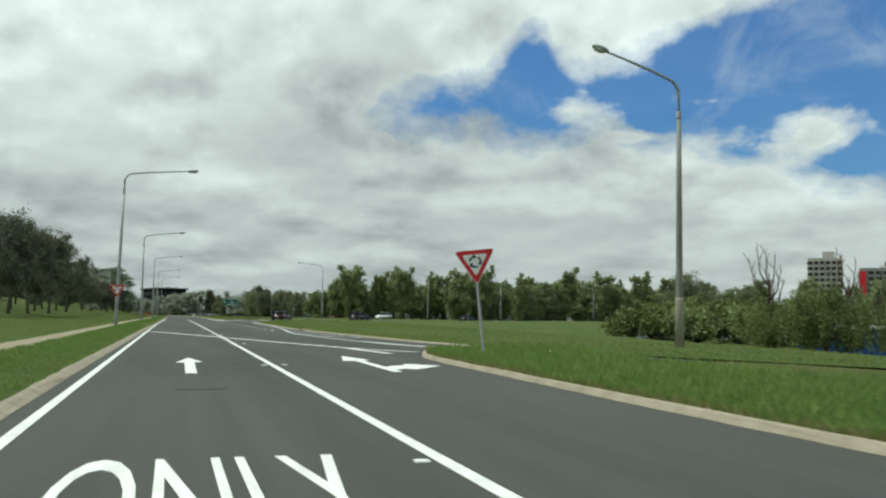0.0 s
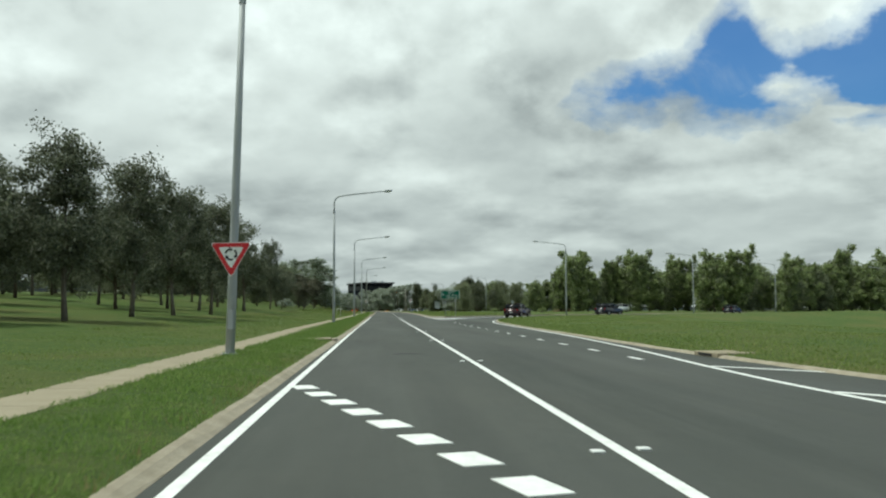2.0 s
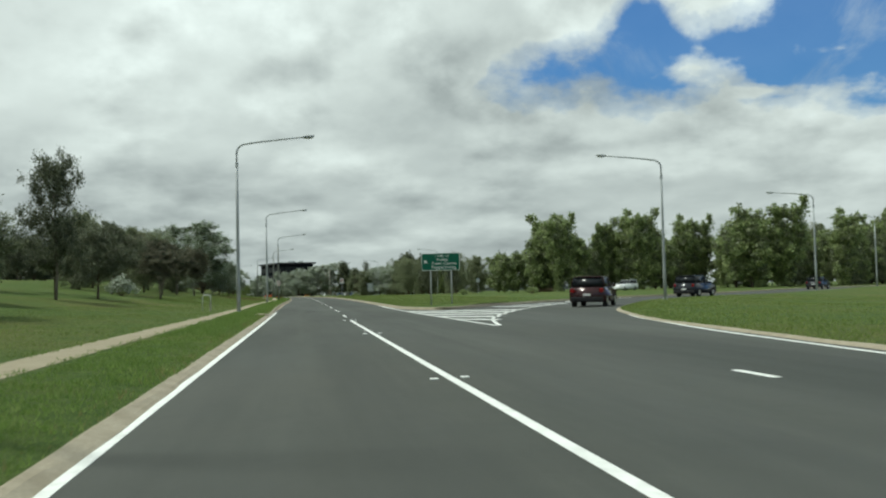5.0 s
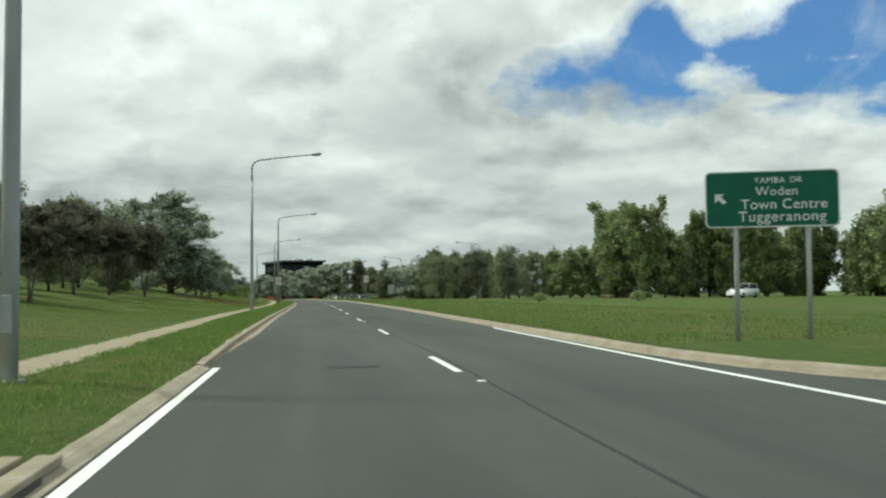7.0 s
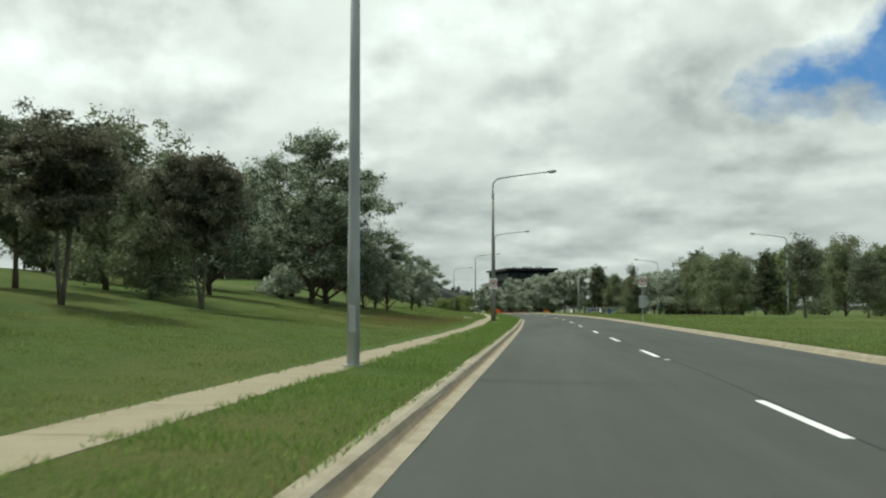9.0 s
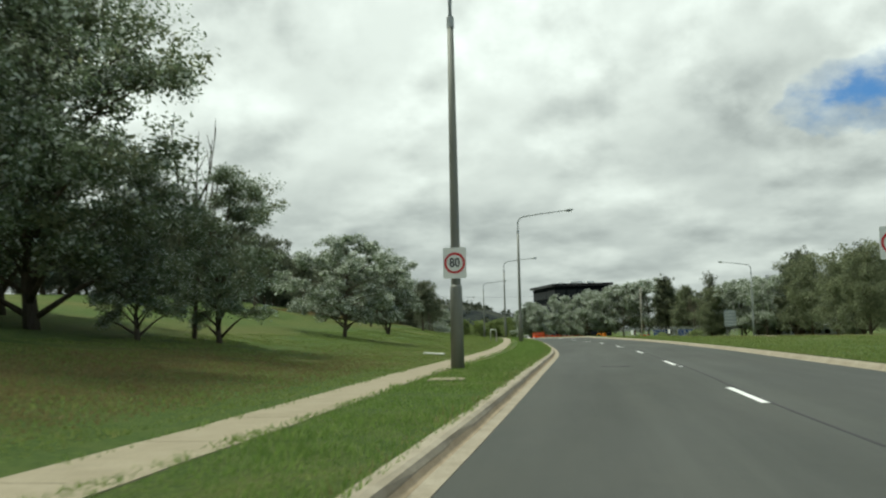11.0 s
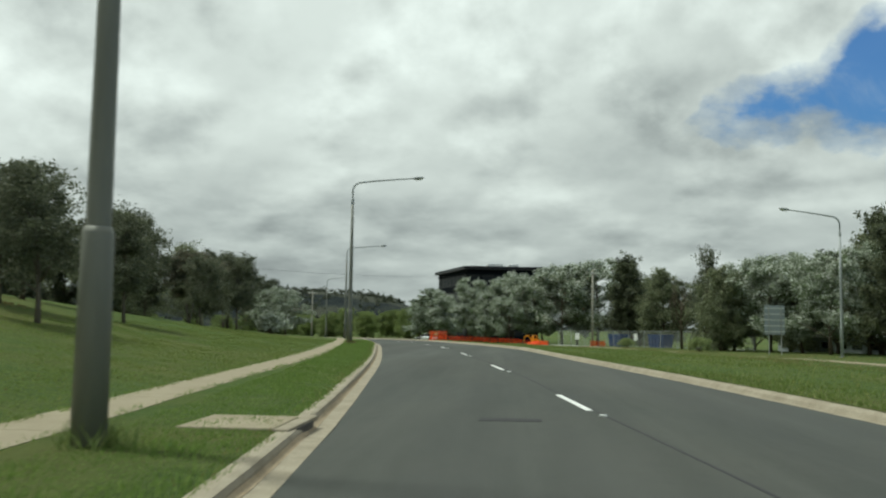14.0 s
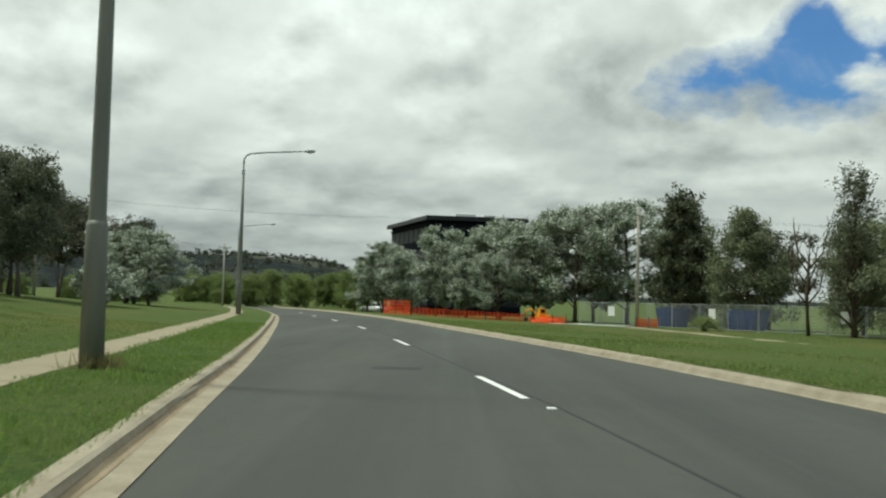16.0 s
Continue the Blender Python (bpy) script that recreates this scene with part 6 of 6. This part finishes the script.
# ---- cars ----
def car(paint, m, label, L=4.4, W=1.78, H=1.5, suv=False):
    root = empty("car", m)
    bm = bmesh.new()
    hood = 0.62 * H if not suv else 0.64 * H
    prof = [(-L / 2, 0.30), (-L / 2 + 0.04, hood * 0.98), (-L / 2 + 0.45, hood * 1.02), (L * 0.20, hood), (L / 2 - 0.15, hood * 0.80), (L / 2, 0.45), (L / 2 - 0.05, 0.25), (-L / 2 + 0.1, 0.24)]
    f = [bm.verts.new((x, -W / 2, z)) for x, z in prof]
    b = [bm.verts.new((x, W / 2, z)) for x, z in prof]
    bm.faces.new(f[::-1])
    bm.faces.new(b)
    for i in range(len(prof)):
        j = (i + 1) % len(prof)
        bm.faces.new((f[i], f[j], b[j], b[i]))
    bmesh.ops.recalc_face_normals(bm, faces=bm.faces[:])
    bmesh.ops.bevel(bm, geom=bm.edges[:], offset=0.06, segments=2, affect="EDGES")
    part("body", bm, paint, root, "", True)
    rear = -L / 2 + (0.25 if suv else 0.5)
    roof = [(rear, hood * 0.98), (rear + (0.22 if suv else 0.45), H), (L * 0.02, H), (L * 0.24, hood * 0.98)]

    def cabin(inset, dz, mat, name, lab):
        bm = bmesh.new()
        f = [bm.verts.new((x, -(W / 2 - inset - (0.14 if i in (1, 2) else 0.03)), z - (dz if i in (1, 2) else 0))) for i, (x, z) in enumerate(roof)]
        b = [bm.verts.new((x, (W / 2 - inset - (0.14 if i in (1, 2) else 0.03)), z - (dz if i in (1, 2) else 0))) for i, (x, z) in enumerate(roof)]
        bm.faces.new(f[::-1])
        bm.faces.new(b)
        for i in range(4):
            j = (i + 1) % 4
            bm.faces.new((f[i], f[j], b[j], b[i]))
        bmesh.ops.recalc_face_normals(bm, faces=bm.faces[:])
        bmesh.ops.bevel(bm, geom=bm.edges[:], offset=0.05, segments=2, affect="EDGES")
        part(name, bm, mat, root, lab, True)

    cabin(0.02, 0.03, GLASS, "glasshouse", "dark tinted glass")
    bm = bmesh.new()
    box(bm, (roof[2][0] - roof[1][0] + 0.1, W - 0.36, 0.06), ((roof[1][0] + roof[2][0]) / 2, 0, H - 0.02), 0, 0.025)
    part("roof", bm, paint, root)
    for s in (-1, 1):
        for x in (roof[0][0] + 0.12, L * 0.0, L * 0.19):
            top = H - 0.05 if x < L * 0.1 else hood + 0.12
            bm = bmesh.new()
            box(bm, (0.08, 0.05, H - hood if x < L * 0.1 else 0.2), (x, s * (W / 2 - 0.09), (hood + top) / 2), 0, 0.01, s * 8)
            part("pillar", bm, paint, root)
    for x in (-L * 0.30, L * 0.31):
        for s in (-1, 1):
            bm = bmesh.new()
            rod(bm, (x, s * (W / 2 - 0.20), 0.33), (x, s * (W / 2 + 0.005), 0.33), 0.33, 0.33, 20)
            wheel = part("wheel", bm, RUBBER, root, "black tyre")
            bm = bmesh.new()
            rod(bm, (x, s * (W / 2 - 0.05), 0.33), (x, s * (W / 2 + 0.014), 0.33), 0.21, 0.19, 14)
            part("rim", bm, CHROME, wheel, "silver rim")
    for s in (-1, 1):
        bm = bmesh.new()
        box(bm, (0.10, 0.20, 0.20), (-L / 2 + 0.05, s * (W / 2 - 0.16), hood * 0.84), 0, 0.03)
        part("tail_lamp", bm, TAILRED, root, "red tail lamp")
        bm = bmesh.new()
        box(bm, (0.14, 0.38, 0.14), (L / 2 - 0.12, s * (W / 2 - 0.28), hood * 0.72), 0, 0.03)
        part("headlamp", bm, LAMPGLASS, root, "clear headlamp")
        bm = bmesh.new()
        box(bm, (0.12, 0.16, 0.11), (L * 0.16, s * (W / 2 + 0.06), hood + 0.06), 0, 0.02)
        part("mirror", bm, paint, root)
    for x in (-L / 2 - 0.005, L / 2 + 0.0):
        bm = bmesh.new()
        box(bm, (0.02, 0.38, 0.11), (x, 0, 0.62 if x < 0 else 0.40), 0, 0.003)
        part("number_plate", bm, SIGN_WHITE, root, "plain pale number plate")
    bm = bmesh.new()
    box(bm, (0.10, W * 0.92, 0.22), (-L / 2 + 0.03, 0, 0.40), 0, 0.03)
    part("bumper", bm, SIGN_BLACK, root)
    return tagged(root, label, "car")


car(CARRED, pose(16.2, 124.0, 0.0, 0, 0, 62), "dark maroon hatchback seen from behind on the slip lane", 4.3, 1.8, 1.55, True)
car(CARDARK, pose(33.0, 148.5, 0.0, 0, 0, 43), "dark blue four-wheel drive on the curving slip road", 4.6, 1.85, 1.7, True)
car(CARDARK, pose(64.0, 181.5, 0.0, 0, 0, 44), "black hatchback far along the slip road", 4.4, 1.8, 1.5, True)
car(CARWHITE, pose(54.0, 221.5, right_z(54, 221.5), 0, 0, -146), "white four-wheel drive beside the far trees", 4.7, 1.88, 1.75, True)
car(CARWHITE, pose(-14.2, 425.0, right_z(-14.2, 425.0), 0, 0, 150), "white sedan standing beyond the end of the road", 4.5, 1.8, 1.45)


# ---- grass blades ----
def blades(name, n, place, height, mat, label, width=0.012):
    """Single-triangle blades. place(n) gives arrays x, y, z."""
    x, y, z, k = place(n)
    n = len(x)
    h = height * (0.45 + 0.9 * rng.random(n)) * k
    a = rng.random(n) * 6.283
    lean = rng.normal(size=(n, 2)) * 0.45 * h[:, None]
    w = width * (0.6 + 0.8 * rng.random(n))
    V = np.empty((n, 3, 3))
    V[:, 0] = np.c_[x - np.cos(a) * w, y - np.sin(a) * w, z - 0.02]
    V[:, 1] = np.c_[x + np.cos(a) * w, y + np.sin(a) * w, z - 0.02]
    V[:, 2] = np.c_[x + lean[:, 0], y + lean[:, 1], z + h]
    F = np.arange(n * 3).reshape(-1, 3)
    ob = quads_object(name, V.reshape(-1, 3), F, mat, None)
    tagged(ob, label, "grass", "", "stuff")


def clump_weight(x, y, s=0.9):
    return np.array([0.5 + 0.5 * noise.noise(Vector((a * s, b * s, 0.3))) for a, b in zip(x, y)])


def verge_place(o0, o1, y0, y1, cl=0.35):
    def f(n):
        y = y0 + (y1 - y0) * rng.random(n)
        o = o0 + (o1 - o0) * rng.random(n)
        x = np.array([kerb_x(v) for v in y]) - o
        w = clump_weight(x, y, 1.3)
        keep = w + 0.25 * rng.random(n) > cl
        x, y, w = x[keep], y[keep], w[keep]
        z = np.array([left_z(a, b) for a, b in zip(x, y)])
        return x, y, z, 0.25 + 2.2 * w ** 1.8
    return f


def right_place(o0, o1, y0, y1):
    def f(n):
        y = y0 + (y1 - y0) * rng.random(n)
        x = np.array([right_x(v) for v in y]) + o0 + (o1 - o0) * rng.random(n) ** 1.6
        keep = (x < np.interp(y, OUTER[:, 1], OUTER[:, 0]) - 0.4) | (y > 290)
        x, y = x[keep], y[keep]
        w = clump_weight(x, y)
        z = np.array([right_z(a, b) for a, b in zip(x, y)])
        return x, y, z, 0.5 + 0.9 * w
    return f


def line_place(line, o0, o1, i0, i1, zf):
    P = np.array(line)[i0:i1]

    def f(n):
        L = np.c_[P, np.zeros(len(P))]
        i = rng.integers(0, len(P) - 1, n)
        t = rng.random(n)
        T = np.gradient(P, axis=0)
        T /= np.linalg.norm(T, axis=1)[:, None]
        q = P[i] * (1 - t)[:, None] + P[i + 1] * t[:, None]
        o = o0 + (o1 - o0) * rng.random(n) ** 1.5
        x, y = q[:, 0] + T[i, 1] * o, q[:, 1] - T[i, 0] * o
        if line is WEDGE:
            keep = x < np.interp(y, WEDGE2[::-1, 1], WEDGE2[::-1, 0]) - 0.12
            x, y, o = x[keep], y[keep], o[keep]
        w = clump_weight(x, y)
        return x, y, np.array([zf(a, b, c) for a, b, c in zip(x, y, np.abs(o))]), 0.5 + 0.9 * w
    return f


blades("verge_grass", 300000, verge_place(-0.06, 1.6, -14, 325, 0.25), 0.046, BLADE, "lush green grass on the verge between kerb and footpath", 0.010)
blades("slope_grass", 70000, verge_place(2.66, 9.5, -5, 150, 0.3), 0.035, SLOPEBLADE, "short green grass on the slope beside the footpath", 0.017)
blades("slope_grass", 300000, verge_place(2.66, 10.5, 150, 320, 0.25), 0.034, SLOPEBLADE, "mown green grass on the slope by the bend", 0.017)
blades("dry_grass", 8000, verge_place(2.7, 10, 150, 330, 0.62), 0.034, BROWNBLADE, "patches of dry straw-coloured grass on the slope", 0.014)
def patch_place(n):
    y = 206 + 7 * rng.normal(size=n)
    x = -6.2 + 1.6 * rng.normal(size=n)
    k = x < -3.6
    x, y = x[k], y[k]
    return x, y, np.array([left_z(a, b) for a, b in zip(x, y)]), np.ones(len(x))


blades("dry_grass", 48000, patch_place, 0.04, BROWNBLADE, "worn brownish patch of dry grass on the slope", 0.014)


def crest_place(n):
    y = 262 + 20 * rng.random(n)
    x = -21.5 + 1.3 * rng.normal(size=n) + 0.10 * (y - 262)
    return x, y, np.array([left_z(a, b) for a, b in zip(x, y)]), np.ones(n)


blades("dry_grass", 30000, crest_place, 0.07, BROWNBLADE, "brown dry strip below the crest of the slope", 0.03)
blades("dry_grass", 4000, verge_place(-0.05, 0.2, -14, 325, 0.3), 0.07, DRYBLADE, "dry grass hanging over the kerb", 0.010)


def path_edge(n):
    y = -14 + 339 * rng.random(n)
    side = np.where(rng.random(n) < 0.5, -1.0, 1.0)
    o = np.array([path_off(v) for v in y]) + side * (0.45 - 0.16 * rng.random(n) ** 2)
    x = np.array([kerb_x(v) for v in y]) - o
    w = clump_weight(x, y, 2.2)
    k = w > 0.45
    x, y, w = x[k], y[k], w[k]
    return x, y, np.array([road_z(v) + 0.13 for v in y]), 0.4 + 1.2 * w


blades("edge_grass", 26000, path_edge, 0.055, BLADE, "grass creeping over the edges of the footpath", 0.012)
blades("median_grass", 130000, right_place(0.3, 14, 131, 345), 0.07, SLOPEBLADE, "uneven green grass on the median", 0.018)
blades("median_grass", 10000, right_place(8, 24, 265, 350), 0.12, DRYBLADE, "longer seeding grass before the trees", 0.016)
blades("island_grass", 80000, line_place(ISLAND, 0.05, 14, 40, 160, island_z), 0.05, SLOPEBLADE, "green grass on the roundabout island", 0.020)
blades("splitter_grass", 45000, line_place(WEDGE, 0.05, 2.2, 20, len(WEDGE), lambda a, b, c: 0.08 + 0.28 * min(1.0, c / 2.4)), 0.125, BLADE, "uncut grass on the splitter island", 0.012)
blades("splitter_grass", 12000, line_place(WEDGE, 0.0, 0.35, 20, len(WEDGE), lambda a, b, c: 0.09), 0.07, DRYBLADE, "dry grass along the splitter kerb", 0.010)
for x, y in ((-3.75, 259.1), (-8.53, 302.0)):
    blades("weed_tuft", 260, lambda n: (x + rng.normal(size=n) * 0.16, y + rng.normal(size=n) * 0.16, np.full(n, left_z(x, y)), np.ones(n)), 0.2, LIME if y < 300 else DRYBLADE, "tall weeds round the foot of the lamp pole", 0.012)
